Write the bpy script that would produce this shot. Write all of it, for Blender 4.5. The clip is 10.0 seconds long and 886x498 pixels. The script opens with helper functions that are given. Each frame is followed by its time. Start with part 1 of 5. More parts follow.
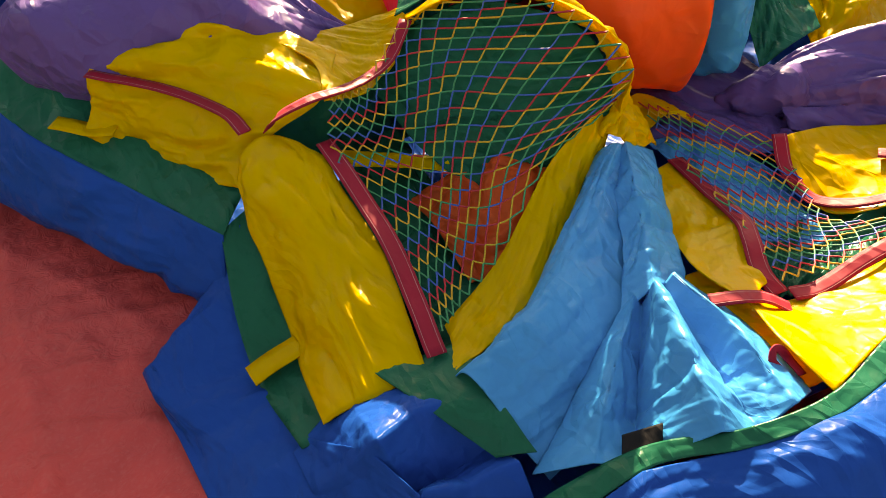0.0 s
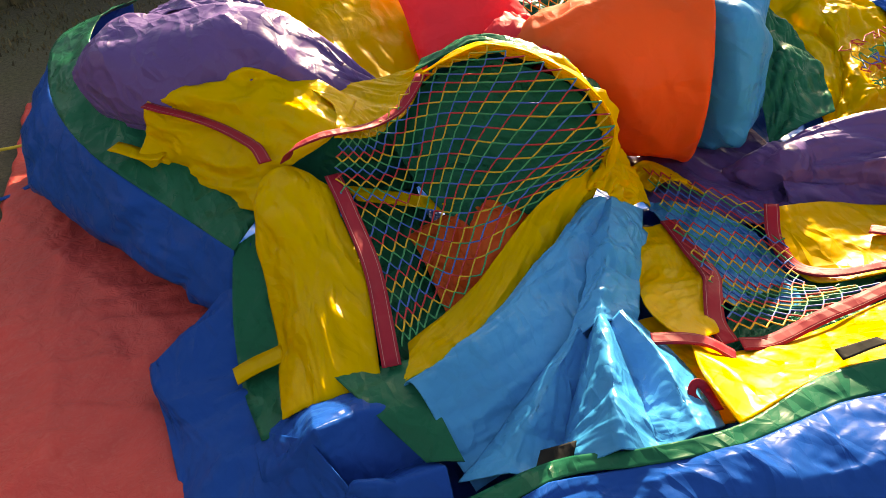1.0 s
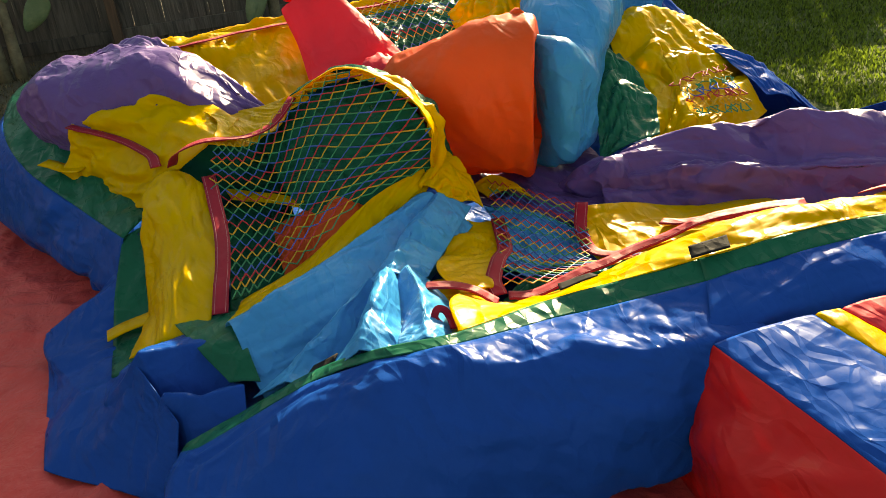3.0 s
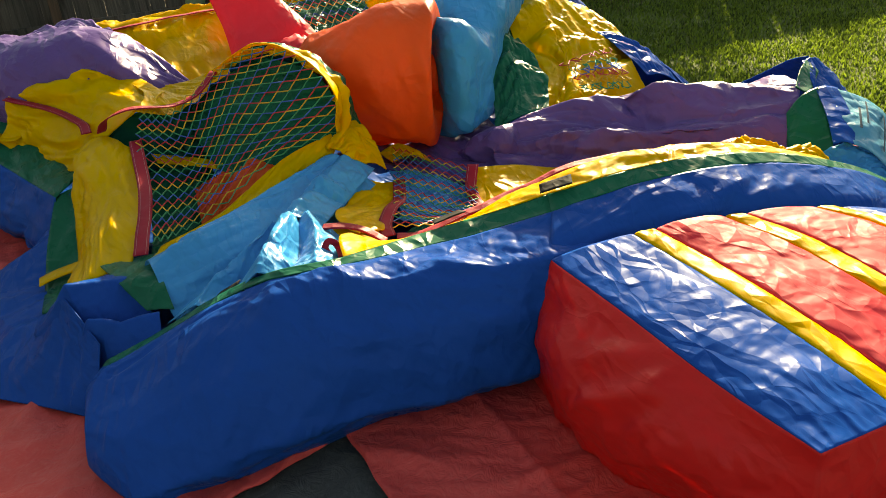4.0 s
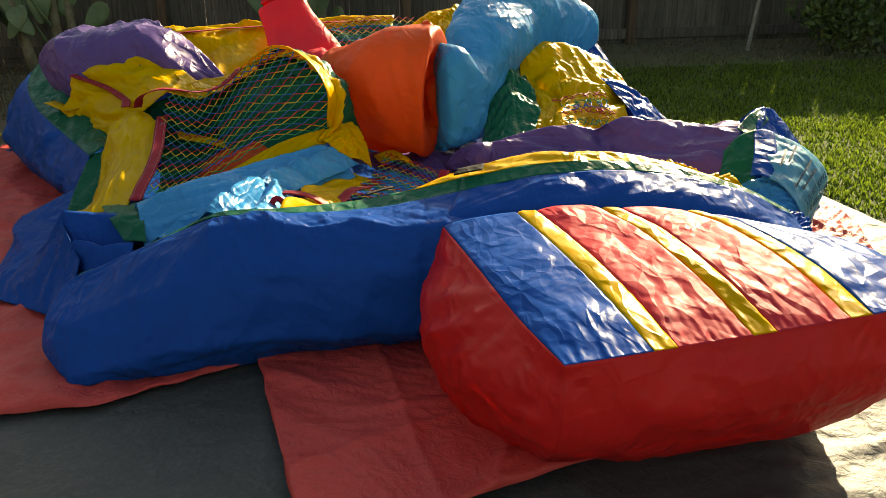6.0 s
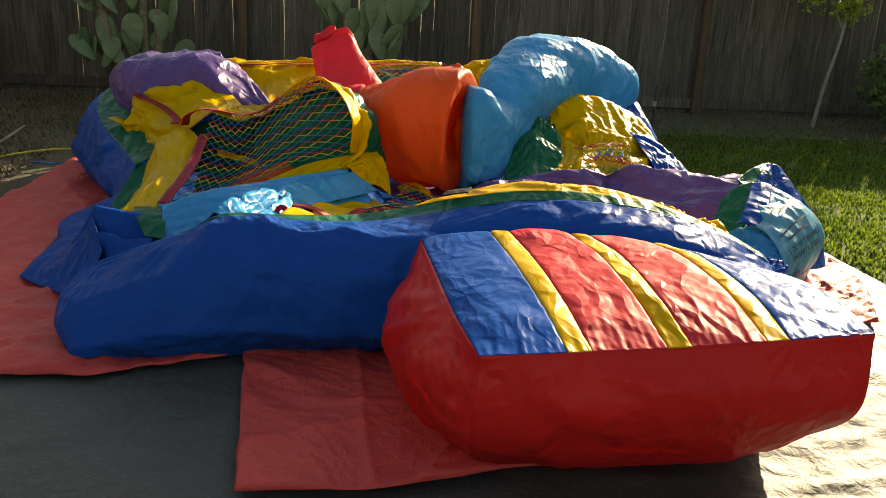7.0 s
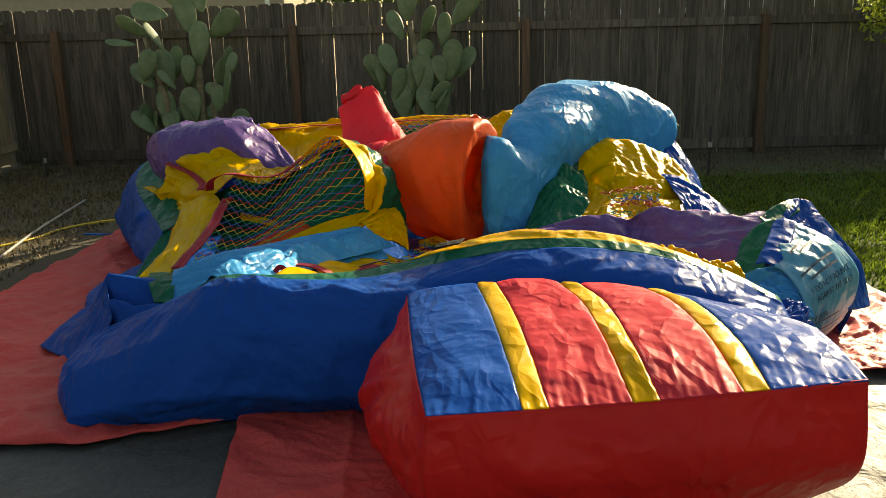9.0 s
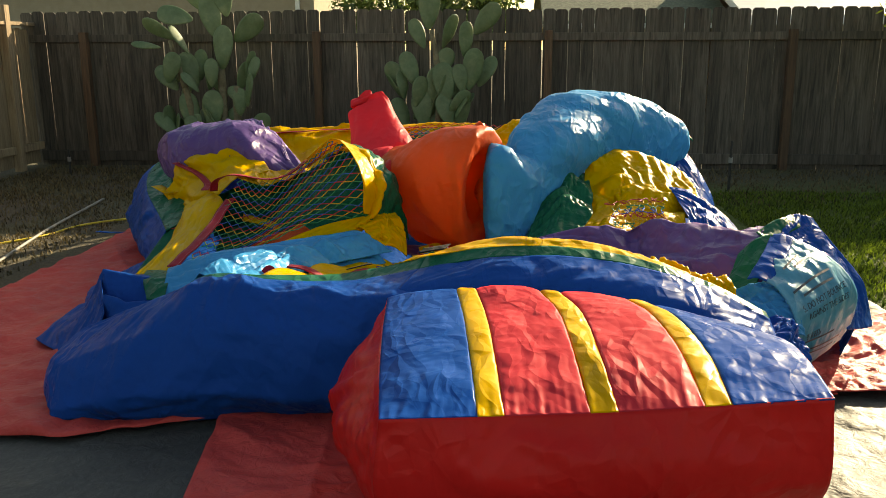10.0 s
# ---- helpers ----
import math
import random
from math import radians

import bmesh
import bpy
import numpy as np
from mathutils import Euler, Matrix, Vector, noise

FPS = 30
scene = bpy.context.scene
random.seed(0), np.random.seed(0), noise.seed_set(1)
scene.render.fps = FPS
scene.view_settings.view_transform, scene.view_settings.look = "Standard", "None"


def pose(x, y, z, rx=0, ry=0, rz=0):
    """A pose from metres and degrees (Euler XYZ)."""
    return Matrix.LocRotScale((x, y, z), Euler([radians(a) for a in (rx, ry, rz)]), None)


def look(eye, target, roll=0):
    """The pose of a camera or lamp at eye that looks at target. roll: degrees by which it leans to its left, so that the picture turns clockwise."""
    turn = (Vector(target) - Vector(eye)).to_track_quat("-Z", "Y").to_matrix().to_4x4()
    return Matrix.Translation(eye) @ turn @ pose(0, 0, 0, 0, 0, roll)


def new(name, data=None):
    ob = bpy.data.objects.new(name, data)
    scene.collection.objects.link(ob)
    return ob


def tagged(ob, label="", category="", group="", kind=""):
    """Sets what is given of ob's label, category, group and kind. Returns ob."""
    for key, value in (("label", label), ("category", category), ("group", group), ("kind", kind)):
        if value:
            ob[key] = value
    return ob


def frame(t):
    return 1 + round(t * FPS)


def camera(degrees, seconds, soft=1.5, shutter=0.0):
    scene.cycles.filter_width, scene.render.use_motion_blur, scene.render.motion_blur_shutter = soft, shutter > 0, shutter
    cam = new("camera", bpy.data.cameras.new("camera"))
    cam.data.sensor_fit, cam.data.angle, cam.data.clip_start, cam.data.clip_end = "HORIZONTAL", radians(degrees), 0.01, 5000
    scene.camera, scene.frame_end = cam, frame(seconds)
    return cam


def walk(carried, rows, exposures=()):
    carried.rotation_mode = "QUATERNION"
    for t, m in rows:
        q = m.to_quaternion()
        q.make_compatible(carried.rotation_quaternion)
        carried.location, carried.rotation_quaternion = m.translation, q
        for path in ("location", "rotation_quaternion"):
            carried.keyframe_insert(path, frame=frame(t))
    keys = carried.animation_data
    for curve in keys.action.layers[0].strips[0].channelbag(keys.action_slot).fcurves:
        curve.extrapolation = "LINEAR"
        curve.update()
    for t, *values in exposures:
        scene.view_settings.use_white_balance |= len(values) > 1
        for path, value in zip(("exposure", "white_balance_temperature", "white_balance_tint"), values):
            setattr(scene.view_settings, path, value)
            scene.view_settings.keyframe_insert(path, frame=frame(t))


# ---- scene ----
cam = camera(55.1, 10.0, 0.7)
PATH = [
    (0, (-1.818, 1.411, 2.062), (-1.192, 2.756, 0.72), -5.4),
    (0.5, (-1.728, 1.226, 2.063), (-1.084, 2.714, 0.893), -5.2),
    (1, (-1.569, 1.001, 1.994), (-1.112, 2.576, 0.85), -5.6),
    (1.5, (-1.511, 0.75, 1.944), (-1.003, 2.373, 0.892), -5.2),
    (2, (-1.429, 0.488, 1.899), (-0.946, 2.135, 0.872), -5.0),
    (2.5, (-1.237, 0.349, 1.854), (-0.729, 2.013, 0.868), -2.5),
    (3, (-1.106, 0.185, 1.815), (-0.672, 1.904, 0.89), -6.1),
    (3.2, (-1.069, 0.105, 1.815), (-0.534, 1.819, 0.934), -7.5),
    (4.3, (-0.982, -0.466, 1.728), (-0.502, 1.243, 0.81), -3.0),
    (4.5, (-0.895, -0.548, 1.687), (-0.534, 1.198, 0.781), -3.8),
    (5, (-0.701, -0.696, 1.593), (-0.29, 1.01, 0.634), -0.0),
    (5.5, (-0.614, -0.795, 1.575), (-0.213, 1.007, 0.805), -0.1),
    (5.7, (-0.593, -0.877, 1.586), (-0.255, 0.934, 0.809), -0.8),
    (6.8, (-0.27, -1.197, 1.512), (-0.019, 0.691, 0.902), 2.7),
    (7, (-0.192, -1.255, 1.482), (-0.051, 0.644, 0.87), 2.7),
    (7.5, (-0.073, -1.299, 1.466), (0.015, 0.586, 0.803), -0.3),
    (8, (-0.012, -1.235, 1.476), (0.189, 0.675, 0.918), -0.4),
    (8.5, (0.041, -1.181, 1.465), (0.131, 0.76, 0.991), -0.5),
    (9, (0.177, -1.159, 1.448), (0.109, 0.78, 0.959), -1.4),
    (9.5, (0.311, -1.118, 1.417), (0.166, 0.819, 0.942), 1.6),
    (10, (0.348, -1.128, 1.418), (0.207, 0.812, 0.955), -0.2),
]
walk(cam, [(t, look(eye, target, roll)) for t, eye, target, roll in PATH], [(0, 1.98, 10800, 14), (1.0, 1.93, 10700, 10), (1.5, 1.65, 10700, 8), (3.0, 1.65, 10600, 4), (4.5, 1.58, 10500, 2), (5.0, 1.95, 10400, 2), (5.5, 1.46, 10400, 2), (7.0, 1.25, 10200, 4), (7.5, 1.6, 10200, 4), (8.5, 1.1, 10100, 4), (10, 1.18, 10100, 3)])

# ---- world, sun, exposure ----
SUN_AZ, SUN_EL = 33.0, 21.0
sun_dir = Vector((math.sin(radians(SUN_AZ)) * math.cos(radians(SUN_EL)), math.cos(radians(SUN_AZ)) * math.cos(radians(SUN_EL)), math.sin(radians(SUN_EL))))
world = bpy.data.worlds.new("world")
scene.world = world
world.use_nodes = True
wn = world.node_tree.nodes
sky = wn.new("ShaderNodeTexSky")
sky.sky_type = "NISHITA"
sky.sun_disc = False
sky.sun_elevation, sky.sun_rotation = radians(SUN_EL), radians(SUN_AZ)
wn["Background"].inputs["Strength"].default_value = 0.098
world.node_tree.links.new(sky.outputs[0], wn["Background"].inputs["Color"])
lamp = bpy.data.lights.new("sun", "SUN")
lamp.energy, lamp.angle, lamp.color = 5.0, radians(0.6), (1.0, 0.94, 0.85)
sun = new("sun", lamp)
sun.matrix_world = look(sun_dir * 30, (0, 0, 0))


# ---- materials ----
def mat_base(name):
    m = bpy.data.materials.new(name)
    m.use_nodes = True
    nt = m.node_tree
    return m, nt, nt.nodes["Principled BSDF"], nt.nodes["Material Output"]


def tex_noise(nt, scale, detail=4.0, rough=0.55, vec=None, distort=0.0):
    n = nt.nodes.new("ShaderNodeTexNoise")
    n.inputs["Scale"].default_value = scale
    n.inputs["Detail"].default_value = detail
    n.inputs["Roughness"].default_value = rough
    n.inputs["Distortion"].default_value = distort
    if vec is not None:
        nt.links.new(vec, n.inputs["Vector"])
    return n


def ramp(nt, fac, stops):
    r = nt.nodes.new("ShaderNodeValToRGB")
    e = r.color_ramp.elements
    while len(e) < len(stops):
        e.new(0.5)
    for el, (pos, col) in zip(e, stops):
        el.position, el.color = pos, (*col, 1)
    nt.links.new(fac, r.inputs["Fac"])
    return r


def bump(nt, height, strength, dist, below=None):
    b = nt.nodes.new("ShaderNodeBump")
    b.inputs["Strength"].default_value = strength
    b.inputs["Distance"].default_value = dist
    nt.links.new(height, b.inputs["Height"])
    if below is not None:
        nt.links.new(below.outputs[0], b.inputs["Normal"])
    return b


def coords(nt):
    return nt.nodes.new("ShaderNodeTexCoord").outputs["Object"]


def vinyl(name, col, rough=0.36, through_light=0.12, crinkle=0.5, dirt=0.12, spec=0.15):
    """Coated nylon: satin, crinkled, letting a little light through."""
    m, nt, b, out = mat_base(name)
    vec = coords(nt)
    big = tex_noise(nt, 2.2, 3, 0.5, vec)
    fine = tex_noise(nt, 26, 5, 0.6, vec, 0.6)
    dark = tuple(c * (1 - dirt) for c in col)
    lite = tuple(min(1, c * (1 + dirt * 0.6)) for c in col)
    cr = ramp(nt, big.outputs["Fac"], [(0.3, dark), (0.7, lite)])
    dust = nt.nodes.new("ShaderNodeMix")
    dust.data_type = "RGBA"
    spots = ramp(nt, fine.outputs["Fac"], [(0.55, (0, 0, 0)), (0.8, (0.16, 0.16, 0.16))])
    nt.links.new(spots.outputs[0], dust.inputs[0])
    nt.links.new(cr.outputs[0], dust.inputs[6])
    dust.inputs[7].default_value = (*(0.9 * c + 0.012 for c in col), 1)
    nt.links.new(dust.outputs[2], b.inputs["Base Color"])
    rr = ramp(nt, fine.outputs["Fac"], [(0.3, (rough - 0.06,) * 3), (0.75, (rough + 0.12,) * 3)])
    nt.links.new(rr.outputs[0], b.inputs["Roughness"])
    b.inputs["Specular IOR Level"].default_value = spec
    # soft sag, long drawn-out creases, patches of fine crinkle
    warp = tex_noise(nt, 2.5, 2, 0.5, vec)
    addv = nt.nodes.new("ShaderNodeVectorMath")
    addv.operation = "MULTIPLY_ADD"
    addv.inputs[1].default_value = (0.2, 0.2, 0.2)
    nt.links.new(warp.outputs["Color"], addv.inputs[0])
    nt.links.new(vec, addv.inputs[2])
    below = bump(nt, tex_noise(nt, 2.6, 2, 0.5, vec).outputs["Fac"], 0.5 * crinkle, 0.03)
    for scale, turn, depth, lo, hi in ((3.0, 35, 0.024, 0.25, 0.5), (7.0, -40, 0.012, 0.38, 0.55), (18.0, 15, 0.0065, 0.4, 0.54)):
        mp = nt.nodes.new("ShaderNodeMapping")
        mp.inputs["Rotation"].default_value = (0.3, 0.2, radians(turn))
        mp.inputs["Scale"].default_value = (1.0, 0.42, 0.8)
        nt.links.new(addv.outputs[0], mp.inputs["Vector"])
        vor = nt.nodes.new("ShaderNodeTexVoronoi")
        vor.feature = "DISTANCE_TO_EDGE"
        vor.inputs["Scale"].default_value = scale
        nt.links.new(mp.outputs[0], vor.inputs["Vector"])
        line = nt.nodes.new("ShaderNodeMapRange")
        line.inputs["From Min"].default_value, line.inputs["From Max"].default_value = 0.0, 0.4
        line.inputs["To Min"].default_value, line.inputs["To Max"].default_value = 1.0, 0.0
        nt.links.new(vor.outputs["Distance"], line.inputs["Value"])
        patch = nt.nodes.new("ShaderNodeMapRange")
        patch.inputs["From Min"].default_value, patch.inputs["From Max"].default_value = lo, hi
        nt.links.new(tex_noise(nt, scale * 0.4, 2, 0.5, vec).outputs["Fac"], patch.inputs["Value"])
        mul = nt.nodes.new("ShaderNodeMath")
        mul.operation = "MULTIPLY"
        nt.links.new(line.outputs[0], mul.inputs[0])
        nt.links.new(patch.outputs[0], mul.inputs[1])
        below = bump(nt, mul.outputs[0], min(1.0, 1.5 * crinkle), depth, below)
    below = bump(nt, fine.outputs["Fac"], 0.08 * crinkle, 0.003, below)
    nt.links.new(below.outputs[0], b.inputs["Normal"])
    if through_light:
        tr = nt.nodes.new("ShaderNodeBsdfTranslucent")
        nt.links.new(dust.outputs[2], tr.inputs["Color"])
        mx = nt.nodes.new("ShaderNodeMixShader")
        mx.inputs[0].default_value = through_light
        nt.links.new(b.outputs[0], mx.inputs[1])
        nt.links.new(tr.outputs[0], mx.inputs[2])
        nt.links.new(mx.outputs[0], out.inputs["Surface"])
    return m


M_YELLOW = vinyl("yellow_vinyl", (0.86, 0.5, 0.004), 0.33, 0.3, 0.5, 0.08)
M_BLUE = vinyl("blue_vinyl", (0.0003, 0.07, 0.34), 0.3, 0.08, 0.42, 0.06, 0.03)
M_SKY = vinyl("sky_blue_vinyl", (0.02, 0.33, 0.68), 0.31, 0.16, 0.65, 0.1, 0.13)
M_GREEN = vinyl("green_vinyl", (0.0005, 0.12, 0.065), 0.3, 0.08, 0.6, 0.1, 0.1)
M_PURPLE = vinyl("purple_vinyl", (0.135, 0.072, 0.25), 0.34, 0.06, 0.7)
M_ORANGE = vinyl("orange_vinyl", (0.85, 0.12, 0.03), 0.42, 0.28, 0.35)
M_RED = vinyl("red_vinyl", (0.86, 0.026, 0.026), 0.34, 0.28, 0.4, 0.08, 0.2)
M_ROSE = vinyl("rose_red_vinyl", (0.82, 0.05, 0.075), 0.5, 0.3, 0.45, 0.1, 0.1)
M_TRIM = vinyl("red_webbing", (0.36, 0.010, 0.030), 0.55, 0.04, 0.35, 0.1, 0.2)
M_STITCH = vinyl("pale_thread", (0.5, 0.2, 0.2), 0.7, 0.0, 0.1)
M_TEAL = vinyl("cyan_vinyl", (0.07, 0.34, 0.5), 0.32, 0.12, 0.4, 0.12, 0.2)
M_HOOK = vinyl("black_hook_tape", (0.014, 0.013, 0.013), 0.85, 0.0, 0.6)
M_INK = vinyl("dark_ink", (0.02, 0.05, 0.08), 0.5, 0.0, 0.1)


def cord_mat(name, col):
    m, nt, b, out = mat_base(name)
    n = tex_noise(nt, 160, 2, 0.5, coords(nt))
    cr = ramp(nt, n.outputs["Fac"], [(0.3, tuple(c * 0.7 for c in col)), (0.7, col)])
    nt.links.new(cr.outputs[0], b.inputs["Base Color"])
    b.inputs["Roughness"].default_value = 0.6
    return m


CORDS = [cord_mat("red_cord", (0.6, 0.025, 0.04)), cord_mat("yellow_cord", (0.72, 0.42, 0.025)),
         cord_mat("green_cord", (0.01, 0.3, 0.12)), cord_mat("blue_cord", (0.018, 0.12, 0.5))]


def tarp_mat(name, col, rough, fold=0.3, worn=(0.5, 0.4, 0.35), spec=0.5):
    m, nt, b, out = mat_base(name)
    b.inputs["Specular IOR Level"].default_value = spec
    vec = coords(nt)
    big = tex_noise(nt, 1.3, 5, 0.6, vec, 0.4)
    fine = tex_noise(nt, 60, 4, 0.6, vec)
    cr = ramp(nt, big.outputs["Fac"], [(0.3, tuple(c * 0.75 for c in col)), (0.62, col), (0.8, tuple(0.8 * c + 0.2 * w for c, w in zip(col, worn)))])
    mix = nt.nodes.new("ShaderNodeMix")
    mix.data_type = "RGBA"
    sp = ramp(nt, fine.outputs["Fac"], [(0.5, (0, 0, 0)), (0.75, (0.2, 0.2, 0.2))])
    nt.links.new(sp.outputs[0], mix.inputs[0])
    nt.links.new(cr.outputs[0], mix.inputs[6])
    mix.inputs[7].default_value = (*worn, 1)
    nt.links.new(mix.outputs[2], b.inputs["Base Color"])
    rr = ramp(nt, big.outputs["Fac"], [(0.3, (rough,) * 3), (0.75, (rough + 0.15,) * 3)])
    nt.links.new(rr.outputs[0], b.inputs["Roughness"])
    wave = tex_noise(nt, 4.5, 3, 0.5, vec, 0.4)
    b1 = bump(nt, wave.outputs["Fac"], fold * 0.8, 0.05)
    mid = tex_noise(nt, 18, 4, 0.6, vec, 0.8)
    b2 = bump(nt, mid.outputs["Fac"], fold, 0.012, b1)
    nt.links.new(b2.outputs[0], b.inputs["Normal"])
    return m


M_REDTARP = tarp_mat("red_tarpaulin", (0.74, 0.07, 0.06), 0.5, 0.8, (0.72, 0.22, 0.17), 0.3)
M_BLACKTARP = tarp_mat("black_tarpaulin", (0.066, 0.064, 0.058), 0.55, 0.65, (0.24, 0.235, 0.21))


def wood_mat(name, dark, lite):
    m, nt, b, out = mat_base(name)
    tc = nt.nodes.new("ShaderNodeTexCoord")
    mp = nt.nodes.new("ShaderNodeMapping")
    mp.inputs["Scale"].default_value = (14, 14, 1.0)
    nt.links.new(tc.outputs["Object"], mp.inputs["Vector"])
    oi = nt.nodes.new("ShaderNodeObjectInfo")
    shift = nt.nodes.new("ShaderNodeVectorMath")
    shift.operation = "MULTIPLY_ADD"
    shift.inputs[1].default_value = (40, 23, 7)
    nt.links.new(oi.outputs["Random"], shift.inputs[0])
    nt.links.new(mp.outputs[0], shift.inputs[2])
    g = tex_noise(nt, 2.2, 6, 0.62, shift.outputs[0], 0.8)
    cr = ramp(nt, g.outputs["Fac"], [(0.25, dark), (0.75, lite)])
    st = tex_noise(nt, 0.5, 3, 0.5, shift.outputs[0])
    hs = nt.nodes.new("ShaderNodeHueSaturation")
    mr = nt.nodes.new("ShaderNodeMapRange")
    mr.inputs["To Min"].default_value, mr.inputs["To Max"].default_value = 0.45, 1.6
    add = nt.nodes.new("ShaderNodeMath")
    add.operation = "ADD"
    half = nt.nodes.new("ShaderNodeMath")
    half.operation = "MULTIPLY"
    half.inputs[1].default_value = 0.5
    nt.links.new(oi.outputs["Random"], add.inputs[0])
    nt.links.new(st.outputs["Fac"], add.inputs[1])
    nt.links.new(add.outputs[0], half.inputs[0])
    nt.links.new(half.outputs[0], mr.inputs["Value"])
    nt.links.new(mr.outputs[0], hs.inputs["Value"])
    nt.links.new(cr.outputs[0], hs.inputs["Color"])
    nt.links.new(hs.outputs[0], b.inputs["Base Color"])
    b.inputs["Roughness"].default_value = 0.85
    nt.links.new(bump(nt, g.outputs["Fac"], 0.5, 0.01).outputs[0], b.inputs["Normal"])
    return m


# Board colours carry light too: back fence darkened as shaded, side fence lightened as sunlit.
M_FENCE = wood_mat("weathered_shaded_fence_wood", (0.022, 0.018, 0.014), (0.15, 0.122, 0.096))
M_POST = wood_mat("brown_post_wood", (0.06, 0.034, 0.02), (0.16, 0.09, 0.052))
M_SUNLIT_TAN = wood_mat("sunlit_tan_fence_wood", (0.17, 0.115, 0.07), (0.4, 0.29, 0.18))


def mottled(name, stops, scale, rough=0.8, bumps=0.4, dist=0.02, spec=0.5):
    m, nt, b, out = mat_base(name)
    vec = coords(nt)
    a = tex_noise(nt, scale, 6, 0.65, vec, 0.3)
    cr = ramp(nt, a.outputs["Fac"], stops)
    nt.links.new(cr.outputs[0], b.inputs["Base Color"])
    b.inputs["Roughness"].default_value = rough
    b.inputs["Specular IOR Level"].default_value = spec
    f = tex_noise(nt, scale * 9, 4, 0.6, vec)
    nt.links.new(bump(nt, f.outputs["Fac"], bumps, dist).outputs[0], b.inputs["Normal"])
    return m


M_CACTUS = mottled("cactus_skin", [(0.3, (0.07, 0.115, 0.045)), (0.55, (0.12, 0.175, 0.08)), (0.75, (0.2, 0.24, 0.12))], 7, 0.5, 0.25, 0.01)
M_CACTUSWOOD = mottled("cactus_stem", [(0.3, (0.10, 0.085, 0.05)), (0.7, (0.26, 0.22, 0.13))], 12, 0.9)
M_STUCCO = mottled("beige_stucco", [(0.3, (0.31, 0.26, 0.19)), (0.7, (0.38, 0.32, 0.24))], 6, 0.9, 0.3, 0.01)
M_WHITE = mottled("white_paint", [(0.3, (0.70, 0.70, 0.68)), (0.7, (0.82, 0.82, 0.80))], 5, 0.6, 0.1)
M_ROOF = mottled("green_grey_shingle", [(0.3, (0.12, 0.14, 0.10)), (0.7, (0.24, 0.26, 0.18))], 14, 0.9, 0.8, 0.03)
M_BARK = mottled("pale_bark", [(0.3, (0.16, 0.14, 0.11)), (0.7, (0.32, 0.29, 0.24))], 20, 0.85)
M_PIPE = mottled("dull_white_pipe", [(0.3, (0.22, 0.21, 0.19)), (0.7, (0.34, 0.33, 0.30))], 8, 0.5, 0.1)
M_YCORD = mottled("yellow_rubber", [(0.3, (0.62, 0.42, 0.03)), (0.7, (0.75, 0.55, 0.06))], 20, 0.5, 0.1)
M_STEEL = mottled("black_steel", [(0.3, (0.015, 0.015, 0.016)), (0.7, (0.04, 0.035, 0.03))], 30, 0.5, 0.2)


def leaf_mat(name, dark, lite, rough=0.5, glow=0.35):
    m, nt, b, out = mat_base(name)
    geo = nt.nodes.new("ShaderNodeNewGeometry")
    cr = ramp(nt, geo.outputs["Random Per Island"], [(0.0, dark), (0.6, lite), (1.0, tuple(min(1, c * 1.35) for c in lite))])
    nt.links.new(cr.outputs[0], b.inputs["Base Color"])
    b.inputs["Roughness"].default_value = rough
    tr = nt.nodes.new("ShaderNodeBsdfTranslucent")
    nt.links.new(cr.outputs[0], tr.inputs["Color"])
    mx = nt.nodes.new("ShaderNodeMixShader")
    mx.inputs[0].default_value = glow
    nt.links.new(b.outputs[0], mx.inputs[1])
    nt.links.new(tr.outputs[0], mx.inputs[2])
    nt.links.new(mx.outputs[0], out.inputs["Surface"])
    return m


M_GRASS = leaf_mat("grass_blades", (0.03, 0.055, 0.008), (0.135, 0.195, 0.022), 0.5, 0.55)
M_DRYGRASS = leaf_mat("dry_litter", (0.05, 0.04, 0.02), (0.16, 0.12, 0.06), 0.8, 0.2)
M_LEAF = leaf_mat("shrub_leaves", (0.03, 0.06, 0.015), (0.09, 0.13, 0.03))
M_LEAFY = leaf_mat("young_tree_leaves", (0.12, 0.17, 0.02), (0.24, 0.28, 0.04))


